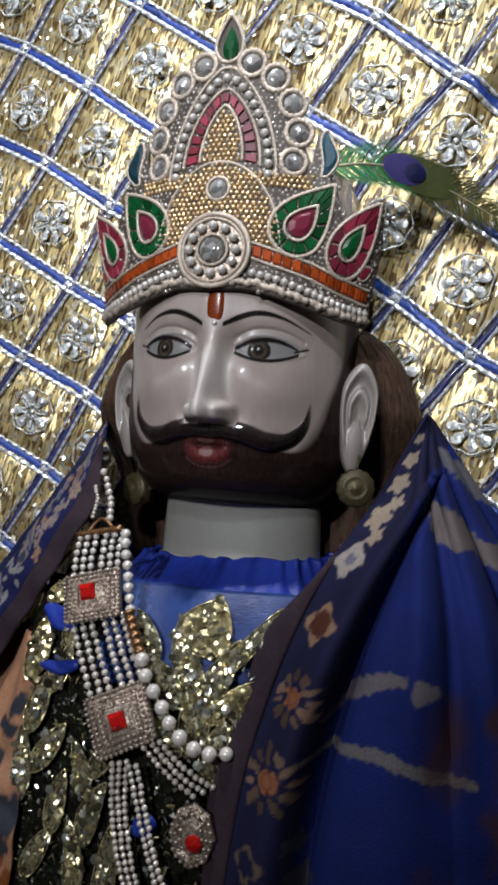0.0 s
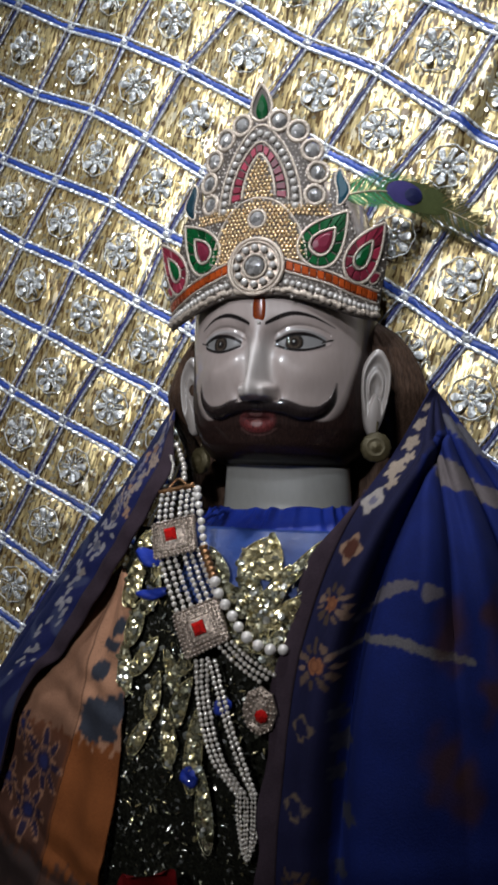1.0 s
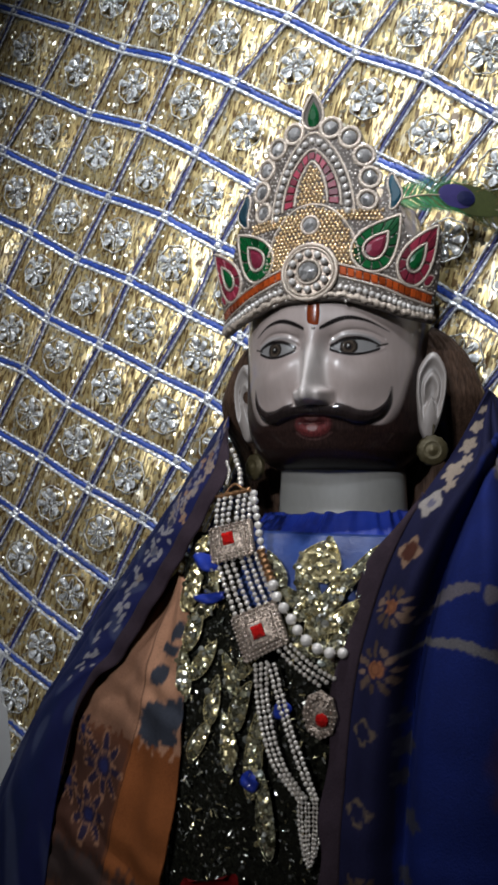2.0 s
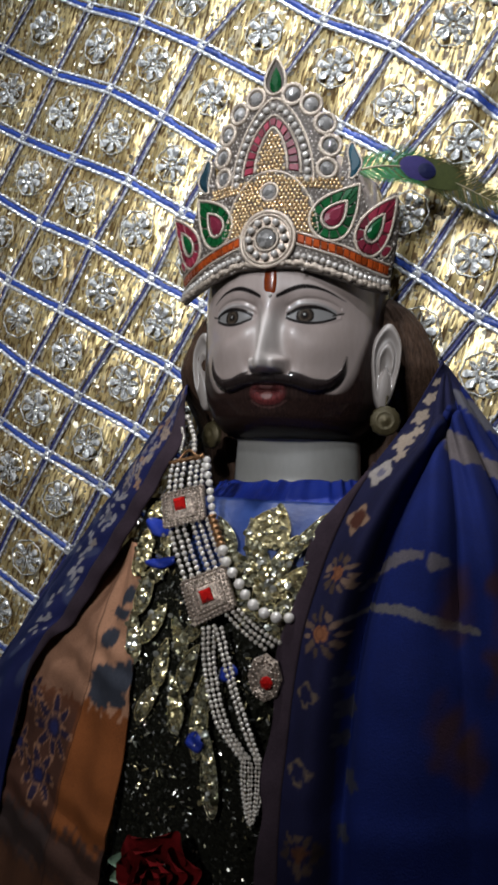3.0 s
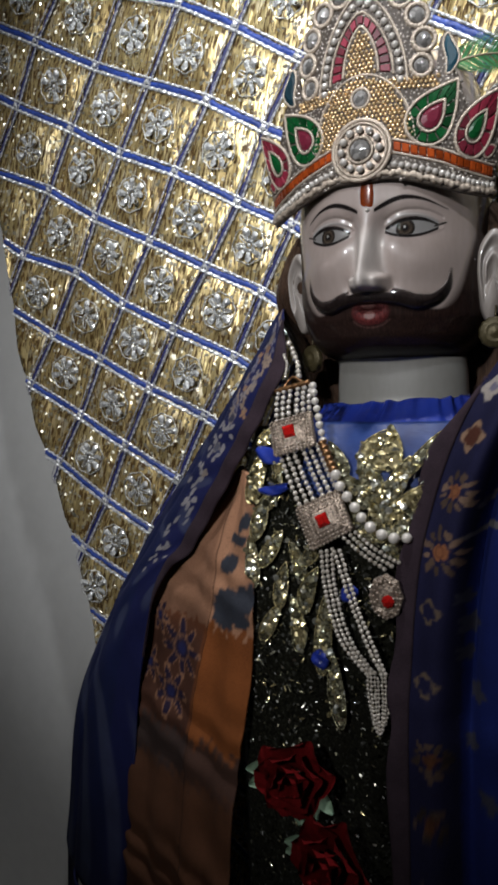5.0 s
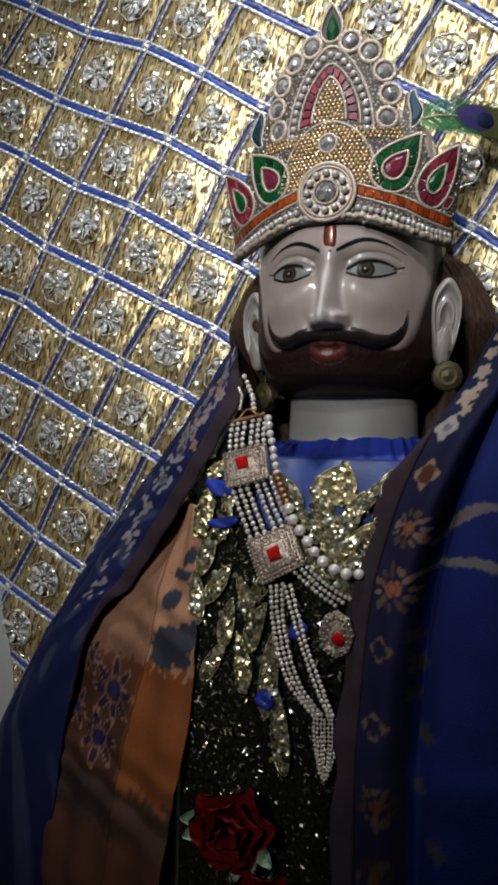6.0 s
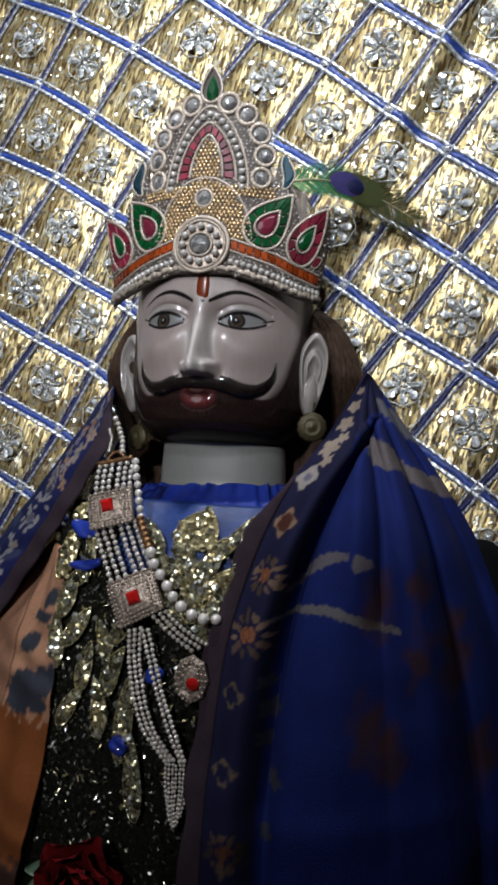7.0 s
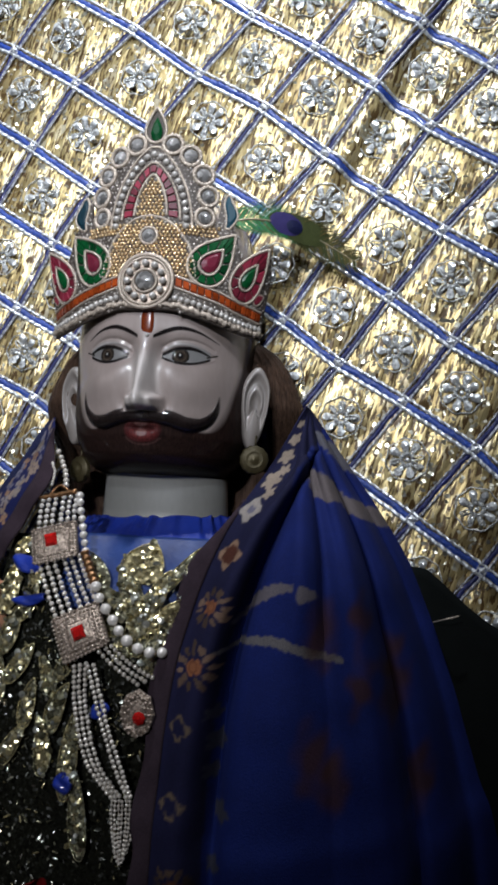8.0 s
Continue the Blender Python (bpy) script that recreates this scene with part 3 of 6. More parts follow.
def build_statue():
    rows = np.concatenate([np.linspace(1.385, 1.442, 30), np.linspace(1.4423, 1.450, 34), np.linspace(1.4506, 1.575, 215), np.linspace(1.577, 1.66, 24), np.linspace(1.663, 1.690, 10)])
    ang = np.concatenate([np.linspace(-180, -100, 18)[:-1], np.linspace(-100, -72, 30)[:-1], np.linspace(-72, 72, 270), np.linspace(72, 100, 30)[1:], np.linspace(100, 180, 18)[1:-1]])
    half = settle([(1.385, 0.0600), (1.410, 0.0560), (1.4430, 0.0545), (1.4440, 0.0565), (1.4460, 0.0600), (1.451, 0.0650), (1.458, 0.0700), (1.472, 0.0757), (1.49, 0.0785), (1.52, 0.0785), (1.55, 0.0785), (1.58, 0.0780), (1.62, 0.077), (1.66, 0.066), (1.68, 0.045), (1.69, 0.002)], rows)
    deep = settle([(1.385, 0.040), (1.410, 0.036), (1.4430, 0.0365), (1.4440, 0.044), (1.4460, 0.0530), (1.451, 0.0620), (1.458, 0.0690), (1.472, 0.0765), (1.49, 0.0790), (1.52, 0.0800), (1.55, 0.0835), (1.58, 0.0870), (1.62, 0.085), (1.66, 0.066), (1.68, 0.045), (1.69, 0.002)], rows)
    a = np.radians(ang)[None, :]
    z = np.repeat(rows[:, None], len(ang), 1)
    x = HC + 0.004 * smooth(1.446, 1.440, z) + half[:, None] * np.sin(a)
    c = np.cos(a)
    y = np.where(c > 0, YC - deep[:, None] * np.abs(c) ** 0.92, YC + 0.036 * np.abs(c))
    px = x - HX
    q = np.abs(px)
    fw = smooth(0.05, 0.45, c) * np.ones_like(z)

    def bell(cx, cz, sx, sz):
        return np.exp(-((px - cx) / sx) ** 2 - ((z - cz) / sz) ** 2)

    out = np.zeros_like(z)
    # nose: bridge, tip and wings, cut off below
    ridge_h = settle([(1.4880, 0.0), (1.4893, 0.0030), (1.4903, 0.0160), (1.4922, 0.0236), (1.4960, 0.0252), (1.5010, 0.0246), (1.508, 0.0212), (1.520, 0.0160), (1.53, 0.0118), (1.542, 0.0070), (1.555, 0.0020), (1.60, 0.0)], z)
    ridge_w = curve_at([(1.49, 0.0068), (1.4985, 0.0078), (1.506, 0.0064), (1.515, 0.0060), (1.53, 0.0068), (1.545, 0.0100), (1.60, 0.0140)], z)
    out += ridge_h * np.exp(-(q / ridge_w) ** 2.4)
    out += 0.0130 * (np.exp(-((q - 0.0101) / 0.0040) ** 2) * np.exp(-((z - 1.4960) / 0.0062) ** 4)) * smooth(1.4886, 1.4906, z)
    out -= 0.0022 * (bell(-0.0170, 1.4960, 0.0040, 0.0080) + bell(0.0170, 1.4960, 0.0040, 0.0080))
    # sockets, eyeballs, lids, brow bone
    for s in (-1, 1):
        out -= 0.0056 * bell(s * 0.030, 1.5372, 0.019, 0.0090)
        out -= 0.0034 * bell(s * 0.0135, 1.5400, 0.0060, 0.0080)
        out += 0.0034 * bell(s * 0.031, 1.5368, 0.0125, 0.0062)
        k = np.clip((px - s * 0.0315) / 0.0195, -1, 1)
        lid = 1.5388 + 0.0062 * (1 - np.abs(k) ** 2.2)
        out += 0.0010 * np.exp(-((z - lid) / 0.0013) ** 2) * (np.abs(k) < 0.999)
        out -= 0.0009 * np.exp(-((z - lid - 0.0036) / 0.0010) ** 2) * (np.abs(k) < 0.999)
        low = 1.5358 - 0.0056 * (1 - np.abs(k) ** 2)
        out += 0.0007 * np.exp(-((z - low) / 0.0012) ** 2) * (np.abs(k) < 0.999)
        out += 0.0014 * bell(s * 0.028, 1.5545, 0.022, 0.0060)
        out += 0.0062 * bell(s * 0.036, 1.5120, 0.021, 0.0150)
        out += 0.0034 * bell(s * 0.0195, 1.5230, 0.0100, 0.0110)
    # mouth, lips and beard
    out += 0.0030 * bell(0, 1.4765, 0.020, 0.0140)
    e = np.sqrt((px / 0.0145) ** 2 + ((z - 1.4765) / 0.0095) ** 2)
    out += 0.0014 * np.exp(-((e - 0.8) / 0.3) ** 2)
    out -= 0.0030 * bell(0, 1.4772, 0.0105, 0.0018)
    out += 0.0060 * bell(0, 1.4560, 0.030, 0.0120)
    strands = 0.00004 * np.sin(1300 * px + 60 * np.sin(40 * z)) * smooth(1.474, 1.464, z) * smooth(1.442, 1.45, z)
    out += strands * (q < 0.08)
    m = moustache(px.ravel(), z.ravel()).reshape(z.shape)
    body = np.clip(-m / 0.0058, 0, 1)
    out += 0.0068 * np.sqrt(body * (2 - body)) * (1 - smooth(1.4888, 1.4900, z) * smooth(0.0175, 0.0160, q)) * (1 + 0.012 * np.sin(1500 * (z + 0.25 * q)))
    y = y - out * fw
    y = np.minimum(y, -0.006)
    v = np.stack([x, y, z], -1).reshape(-1, 3)
    n, mcols = z.shape
    pieces = [(v, grid_faces(n, mcols, True))]
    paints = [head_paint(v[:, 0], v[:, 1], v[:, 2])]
    # combed hair that swells out under the crown and falls behind the ears
    zz = np.concatenate([np.linspace(1.40, 1.50, 30), np.linspace(1.503, 1.584, 50)])
    aa = np.linspace(0, TAU, 360, endpoint=False)
    w = settle([(1.40, 0.096), (1.44, 0.106), (1.48, 0.1200), (1.505, 0.1180), (1.522, 0.1120), (1.541, 0.1025), (1.555, 0.0915), (1.564, 0.0780), (1.572, 0.0560), (1.580, 0.030), (1.584, 0.012)], zz)[:, None]
    up = smooth(1.44, 1.575, zz)[:, None]
    comb = np.sin(aa * 47 + 16 * up + 2 * np.sin(3 * aa)) + 0.7 * np.sin(aa * 83 - 21 * up) + 0.5 * np.sin(aa * 131 + 9 * up)
    lock = 1 + 0.003 * comb
    wide = np.where(np.cos(aa) < 0, 1.0 + 0.05 * up, 1.0)
    hx = HC + 0.003 + w * wide * np.sign(np.cos(aa)) * np.abs(np.cos(aa)) ** 0.8 * lock
    low = smooth(1.510, 1.450, zz)[:, None]
    hy = -0.034 + 0.020 * low + (0.034 - 0.021 * low) * np.sin(aa) * (1 + 0.015 * comb)
    hv = np.stack([hx, np.minimum(hy, -0.004), zz[:, None] + 0 * aa], -1).reshape(-1, 3)
    pieces.append((hv, grid_faces(80, 360, True) + [tuple(range(359, -1, -1))]))
    # grooves between the locks tinted darker, their shade put into the paint
    tone = (0.88 + 0.12 * np.clip(comb, -1, 1)).reshape(-1, 1)
    paints.append(np.array([0.052, 0.031, 0.021]) * tone)
    # long-lobed ears: outer rim, groove, inner fold and bowl, drawn out into the lobe
    for s in (-1, 1):
        t = np.linspace(0, TAU, 72, endpoint=False)
        cz = np.cos(t)
        oz = 1.502 + 0.0345 * cz
        wid = curve_at([(-1, 0.0070), (-0.7, 0.0085), (-0.3, 0.0098), (0.2, 0.0115), (0.6, 0.0122), (1.0, 0.0090)], cz)
        ox = wid * np.sign(np.sin(t)) * np.abs(np.sin(t)) ** 0.85 + 0.0016 * cz
        rad = np.linspace(1.12, 0.0, 30)
        lobe = smooth(-0.40, -0.75, cz)
        rows_e, tint = [], []
        for k in rad:
            rim = 0.0042 * np.exp(-((k - 0.88) / 0.14) ** 2)
            fold = 0.0026 * np.exp(-((k - 0.46) / 0.12) ** 2) * smooth(-0.5, 0.0, cz)
            bowl = -0.0020 * np.exp(-(k / 0.26) ** 2)
            lift = (rim + fold + bowl) * (1 - lobe) + 0.0046 * lobe * (1 - min(1.0, k) ** 3) - 0.0075 * smooth(0.98, 1.12, k)
            dx, dz = ox * min(k, 1.03), 1.502 + (oz - 1.502) * min(k, 1.02)
            rows_e.append(np.stack([HC + s * (0.0835 - 0.0010 * (s < 0) + dx * 0.98 + lift * 0.35), -0.072 + 0.013 * (s < 0) + dx * 0.30 - lift * 0.9, dz], -1))
            # shade of the ear's hollows, painted in as a darker tint
            hollow_shade = np.exp(-((k - 0.66) / 0.10) ** 2) * (1 - lobe) * 0.16 + 0.22 * math.exp(-(k / 0.26) ** 2) * (1 - lobe)
            tint.append(np.array([0.225, 0.196, 0.176]) * (1 - hollow_shade)[:, None])
        ev = np.stack(rows_e).reshape(-1, 3)
        pieces.append((ev, grid_faces(30, 72, True)))
        paints.append(np.stack(tint).reshape(-1, 3))
    # shoulders and trunk under the clothes, down to the platform
    zt = np.linspace(0.622, 1.405, 40)
    at = np.linspace(0, TAU, 60, endpoint=False)
    tw = curve_at([(0.62, 0.16), (0.9, 0.15), (1.15, 0.15), (1.30, 0.14), (1.36, 0.090), (1.39, 0.060), (1.405, 0.052)], zt)[:, None]
    td = curve_at([(0.62, 0.080), (0.9, 0.075), (1.2, 0.070), (1.33, 0.045), (1.38, 0.034), (1.405, 0.032)], zt)[:, None]
    ty = np.minimum(-0.052 - td * np.sin(at) * np.ones_like(zt)[:, None], -0.006)
    tv = np.stack([tw * np.cos(at) + 0 * zt[:, None], ty, zt[:, None] + 0 * at], -1).reshape(-1, 3)
    pieces.append((tv, grid_faces(40, 60, True) + [tuple(range(59, -1, -1))]))
    paints.append(np.tile([0.29, 0.282, 0.275], (len(tv), 1)))
    v, f = join(pieces)
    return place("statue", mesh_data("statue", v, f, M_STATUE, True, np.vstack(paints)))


tagged(build_statue(), "painted white marble shrine statue with black beard and curled moustache", "statue")

# ---- crown ----
CR, CY = 0.1125, -0.0225
DEG = CR * math.pi / 180


def crown_angle(s):
    """The way round as an angle; the end over the statue's left ear is drawn in a little."""
    a = np.asarray(s, float) / CR
    return a - 0.20 * np.maximum(0, a - 0.52) + math.radians(1.0)


def on_crown(s, z, off=0.0):
    """Place on the crown's face: s is the way round from its middle, in metres."""
    s, z = np.asarray(s, float), np.asarray(z, float)
    a = crown_angle(s)
    flare = (0.011 + 0.003 * (a > 0)) * smooth(0.42, 0.90, np.abs(a)) * np.clip((z - 1.572) / 0.05, 0, 1.4)
    r = CR + off + flare
    return np.stack([r * np.sin(a), CY - r * np.cos(a), z + 0 * a], -1)


def crown_pose(s, z, off=0.0, turn=0.0):
    a = float(crown_angle(s))
    x, y, zz = on_crown(s, z, off)
    return pose(float(x), float(y), float(zz), 90, 0, math.degrees(a)) @ pose(0, 0, 0, 0, 0, turn)


crown = empty("crown", "beaded shrine crown set with pearls and coloured glass stones", "crown", (0, -0.1, 1.57))
CROWN_INV = Matrix.Translation((0, 0.1, -1.57))


def crown_part(name, v, f, material, soft=True, parent=None, label=""):
    v = np.asarray(v, float) - np.array([0, -0.1, 1.57])
    return place(name, mesh_data(name, v, f, material, soft), parent or crown, None, label)


def crown_cord(points, radius=0.0010, closed=False, off=0.0012, parent=None):
    p = np.asarray(points, float)
    n = max(12, int(np.sum(np.linalg.norm(np.diff(p, axis=0), axis=1)) / 0.0010))
    p = resample(p, n, closed)
    q = on_crown(p[:, 0], p[:, 1], off)
    rad = radius * (1 + 0.18 * np.sin(np.arange(n) * 2.1))
    v, f = tube(q, rad, 6, closed)
    return crown_part("cord", v, f, M_CORD, True, parent)


def stone(outline, material, name, parent=None, low=0.0003, high=0.0024, inset=0.68):
    """A cut stone: outline in (s, z), with a table and slanted sides."""
    p = np.asarray(outline, float)
    c = p.mean(axis=0)
    n = len(p)
    a = on_crown(p[:, 0], p[:, 1], low)
    m = on_crown(c[0] + (p[:, 0] - c[0]) * 0.95, c[1] + (p[:, 1] - c[1]) * 0.95, low + (high - low) * 0.5)
    b = on_crown(c[0] + (p[:, 0] - c[0]) * inset, c[1] + (p[:, 1] - c[1]) * inset, high)
    v = np.vstack([a, m, b])
    f = [(i, (i + 1) % n, n + (i + 1) % n, n + i) for i in range(n)] + [(n + i, n + (i + 1) % n, 2 * n + (i + 1) % n, 2 * n + i) for i in range(n)] + [tuple(2 * n + i for i in range(n))]
    return crown_part(name, v, f, material, False, parent)


def teardrop(cs, cz, length, width, turn, count=60, k=1.0):
    t = np.linspace(0, TAU, count, endpoint=False)
    x = width / 2 * np.sin(t) * np.sin(t / 2) ** k * 1.12
    y = length / 2 * np.cos(t)
    a = math.radians(turn)
    return np.stack([cs + x * math.cos(a) + y * math.sin(a), cz - x * math.sin(a) + y * math.cos(a)], 1)


def stone_ring(outer, inner, count, material, name, parent=None):
    n = len(outer)
    for i in range(count):
        lo, hi = i / count + 0.004, (i + 1) / count - 0.004
        k = np.linspace(lo, hi, 4) * n
        def at(path, q):
            j = np.floor(q).astype(int)
            return path[j % n] * (1 - (q - j))[:, None] + path[(j + 1) % n] * (q - j)[:, None]
        stone(np.vstack([at(outer, k), at(inner, k)[::-1]]), material, name, parent, 0.0003, 0.0021, 0.8)


def ogive(half, base, top, count=60):
    t = np.linspace(-1, 1, count)
    k = 1 - np.abs(t)
    return np.stack([np.sign(t) * half * (1 - k ** 1.9) ** 0.72 + 0.0008 * k, base + (top - base) * k], 1)


me_pearl = mesh_data("pearl", *ball(0.001, 7, 12), M_PEARL)


def crown_pearl(s, z, r, parent=None):
    m = crown_pose(s, z, r * 0.55)
    ob = place("pearl", me_pearl, parent or crown, CROWN_INV @ m @ Matrix.Scale(r / 0.001, 4))
    return ob


def dome(s, z, r, material, name, height=0.5, parent=None):
    v, f = ball(r, 8, 18, height)
    keep = crown_pose(s, z, 0.0003)
    v = np.array([keep @ Vector((p[0], p[1], max(p[2], -0.0004))) for p in v])
    return crown_part(name, v, f, material, True, parent)


def circle(s, z, r, count=40):
    t = np.linspace(0, TAU, count, endpoint=False)
    return np.stack([s + r * np.cos(t), z + r * np.sin(t)], 1)


PLATE_A = (0, 4, 7, 9, 11, 13, 15, 17.5, 20, 23, 25, 26.5, 27.5, 29, 33.5, 34.5, 36, 38, 40, 42, 45, 48, 51, 53, 55, 56)
PLATE_Z = (1.706, 1.708, 1.709, 1.708, 1.704, 1.700, 1.697, 1.690, 1.687, 1.678, 1.662, 1.645, 1.640, 1.664, 1.664, 1.640, 1.636, 1.622, 1.613, 1.614, 1.620, 1.626, 1.629, 1.623, 1.606, 1.592)


def build_crown():
    # backing plate with its scalloped outline
    deg = np.linspace(-56, 56, 225)
    top = np.interp(np.abs(deg), PLATE_A, PLATE_Z)
    low = curve_at([(0, 1.5720), (12, 1.5730), (20, 1.5690), (35, 1.5620), (52, 1.5590), (56, 1.559)], np.abs(deg))
    k = np.linspace(0, 1, 26)[:, None]
    z = low * (1 - k) + top * k
    p = on_crown(deg * DEG + 0 * k, z, -0.0022)
    v, f = sheet(p[:, ::-1], 0.0028)
    crown_part("backing", v, f, M_CARD)
    # rolled brim under the pearls
    d = np.linspace(-55, 55, 150)
    brim = curve_at([(0, 1.5720), (12, 1.5730), (20, 1.5695), (35, 1.5625), (52, 1.5590), (56, 1.559)], np.abs(d))
    v, f = tube(on_crown(d * DEG, brim + 0.0007 * np.sin(np.arange(150) * 0.83) + 0.0004 * np.sin(np.arange(150) * 2.1), 0.0012), 0.0022 * (1 + 0.22 * np.sin(np.arange(150) * 1.9) + 0.12 * np.sin(np.arange(150) * 0.7)), 10)
    crown_part("brim", v, f, M_CORD)
    v, f = tube(on_crown(d * DEG, brim - 0.0026, -0.0010), 0.0018, 8)
    crown_part("brim_lining", v, f, M_CARD)
    # orange stones and the pearl row on each side
    for s in (-1, 1):
        band = lambda q: curve_at([(11, 1.5922), (20, 1.5872), (28, 1.5832), (38, 1.5775), (52, 1.5725)], q)
        edge = np.linspace(11.5, 54, 60)
        for dz in (-0.0046, 0.0046):
            crown_cord(np.stack([s * edge * DEG, band(edge) + dz], 1), 0.0010)
        q = np.linspace(11.8, 53.5, 15)
        for a, b in zip(q[:-1], q[1:]):
            m = 0.12
            o = [(s * (a + m) * DEG, band(a + m) - 0.0034), (s * (b - m) * DEG, band(b - m) - 0.0034), (s * (b - m) * DEG, band(b - m) + 0.0034), (s * (a + m) * DEG, band(a + m) + 0.0034)]
            stone(o if s > 0 else o[::-1], M_ORANGE, "orange_stone", None, 0.0003, 0.0024, 0.7)
        for q in np.linspace(12.2, 53, 18):
            z0 = float(curve_at([(11, 1.5790), (20, 1.5755), (28, 1.5710), (38, 1.5660), (52, 1.5628)], q))
            crown_pearl(s * q * DEG, z0, 0.0024)
    # round medallion
    me = empty_part("medallion")
    v, f = tube(on_crown(circle(0, 1.5912, 0.0212)[:, 0], circle(0, 1.5912, 0.0212)[:, 1], 0.0028), 0.0016, 8, True)
    crown_part("medallion_rim", v, f, M_CORD, True, me)
    dv = on_crown(*(circle(0, 1.5912, 0.0210).T), 0.0022)
    crown_part("disc", np.vstack([dv, on_crown(0, 1.5912, 0.0026)[None]]), [(i, (i + 1) % 40, 40) for i in range(40)], M_RHINE, True, me)
    crown_cord(circle(0, 1.5912, 0.0186), 0.0010, True, 0.0034, me)
    crown_cord(circle(0, 1.5912, 0.0090), 0.0011, True, 0.0036, me)
    for i in range(12):
        t = TAU * i / 12
        m = crown_pose(0.0140 * math.cos(t), 1.5912 + 0.0140 * math.sin(t), 0.0046)
        place("pearl", me_pearl, me, CROWN_INV @ m @ Matrix.Scale(2.9, 4))
    v, f = ball(0.0078, 8, 18, 0.55)
    keep = crown_pose(0, 1.5912, 0.003)
    crown_part("glass_stone", np.array([keep @ Vector(p) for p in v]), f, M_GLASS, True, me)
    # gold beads of the arch and of the middle leaf
    pitch, beads, seeds = 0.0033, [], []
    bead = ball(0.00162, 5, 8)
    seed = ball(0.00138, 4, 7)
    row = 0
    rnd = random.Random(6)
    z = 1.560
    while z < 1.712:
        for i in range(-49, 50):
            s = (i + 0.5 * (row % 2)) * pitch
            a = abs(s / DEG)
            arch = ((s / 0.0375) ** 2 + ((z - 1.5912) / 0.0520) ** 2 < 1 and z > 1.5955 or 9 < a < 28 and 1.6305 < z < 1.6375) and math.hypot(s, z - 1.5912) > 0.0232 and math.hypot(s, z - 1.6282) > 0.0079
            t = (z - 1.6450) / 0.0325
            leaf = 0 <= t < 1 and abs(s - 0.0008 * t) < 0.0128 * (1 - t ** 1.9) ** 0.72 - 0.0012
            if arch or leaf:
                p = on_crown(s, z, 0.0008)
                beads.append((bead[0] * rnd.uniform(0.9, 1.05) + p + np.array([rnd.gauss(0, 0.0002), 0, rnd.gauss(0, 0.0002)]), bead[1]))
            elif a < 55 and float(curve_at([(0, 1.5690), (20, 1.5675), (35, 1.5610), (56, 1.558)], a)) < z < float(np.interp(a, PLATE_A, PLATE_Z)) - 0.0012:
                seeds.append((seed[0] * rnd.uniform(0.75, 1.15) + on_crown(s + rnd.gauss(0, 0.0005), z + rnd.gauss(0, 0.0005), rnd.uniform(-0.0004, 0.0002)), seed[1]))
        z += pitch * 0.866
        row += 1
    v, f = join(beads)
    tagged(crown_part("gold_beadwork", v, f, M_GOLD_BEAD), kind="stuff")
    v, f = join(seeds)
    tagged(crown_part("seed_beadwork", v, f, M_SEED), kind="stuff")
    # middle leaf: beads, pink stones, pearls, cords
    for half, base, apex in ((0.0132, 1.6445, 1.6785), (0.0238, 1.6415, 1.6885), (0.0335, 1.6350, 1.7020)):
        crown_cord(ogive(half, base, apex), 0.0010)
    a, b = resample(ogive(0.0222, 1.6425, 1.6865), 120), resample(ogive(0.0146, 1.6440, 1.6805), 120)
    for i in range(15):
        k = np.linspace(i * 119 / 15 + 0.6, (i + 1) * 119 / 15 - 0.6, 4)
        pick = lambda path: np.stack([np.interp(k, np.arange(120), path[:, j]) for j in (0, 1)], 1)
        stone(np.vstack([pick(a), pick(b)[::-1]]), M_PINK, "pink_stone", None, 0.0003, 0.0022, 0.8)
    for s, z in resample(ogive(0.0288, 1.6370, 1.6955), 23):
        crown_pearl(s, z, 0.0027)
    t = np.linspace(0.03, 0.97, 60) * math.pi
    crown_cord(np.stack([-0.0386 * np.cos(t), 1.5912 + 0.0532 * np.sin(t)], 1), 0.0010)
    # jewel on the arch
    dome(0, 1.6282, 0.0060, M_GLASS, "glass_stone", 0.6)
    crown_cord(circle(0, 1.6282, 0.0068), 0.0011, True, 0.0015)
    # smoky stones in corded petals round the leaf
    for s in (-1, 1):
        for d0, z0, r in ((7.6, 1.7030, 0.0060), (15.0, 1.6945, 0.0060), (20.6, 1.6800, 0.0060), (23.0, 1.6630, 0.0060), (22.0, 1.6455, 0.0056)):
            dome(s * d0 * DEG, z0, r, M_GLASS, "smoky_stone", 0.5)
            crown_cord(circle(s * d0 * DEG, z0, r + 0.0017, 28), 0.0018, True, 0.0010)
        # teal side curls
        t = np.linspace(0, 1, 14)
        cs = s * (31.2 + 1.3 * np.sin(t * 5.0) + 1.2 * t) * DEG
        cz = 1.6380 + 0.0270 * t
        left, right = np.stack([cs - 0.0050 * np.sin(math.pi * (0.12 + 0.8 * t)), cz], 1), np.stack([cs + 0.0050 * np.sin(math.pi * (0.12 + 0.8 * t)), cz], 1)
        stone(np.vstack([left, right[::-1]])[::-1], M_TEAL, "teal_stone", None, 0.0003, 0.0026, 0.6)
        crown_cord(np.vstack([left * 1.0, right[::-1]]), 0.0010, True, 0.0010)
        # green and red drops
        g = empty_part("green_drop")
        o = teardrop(s * 27.2 * DEG, 1.6135, 0.0505, 0.0375, s * 38)
        i = teardrop(s * 26.0 * DEG, 1.6110, 0.0250, 0.0180, s * 38)
        crown_cord(o, 0.0013, True, 0.0012, g)
        c = o.mean(axis=0)
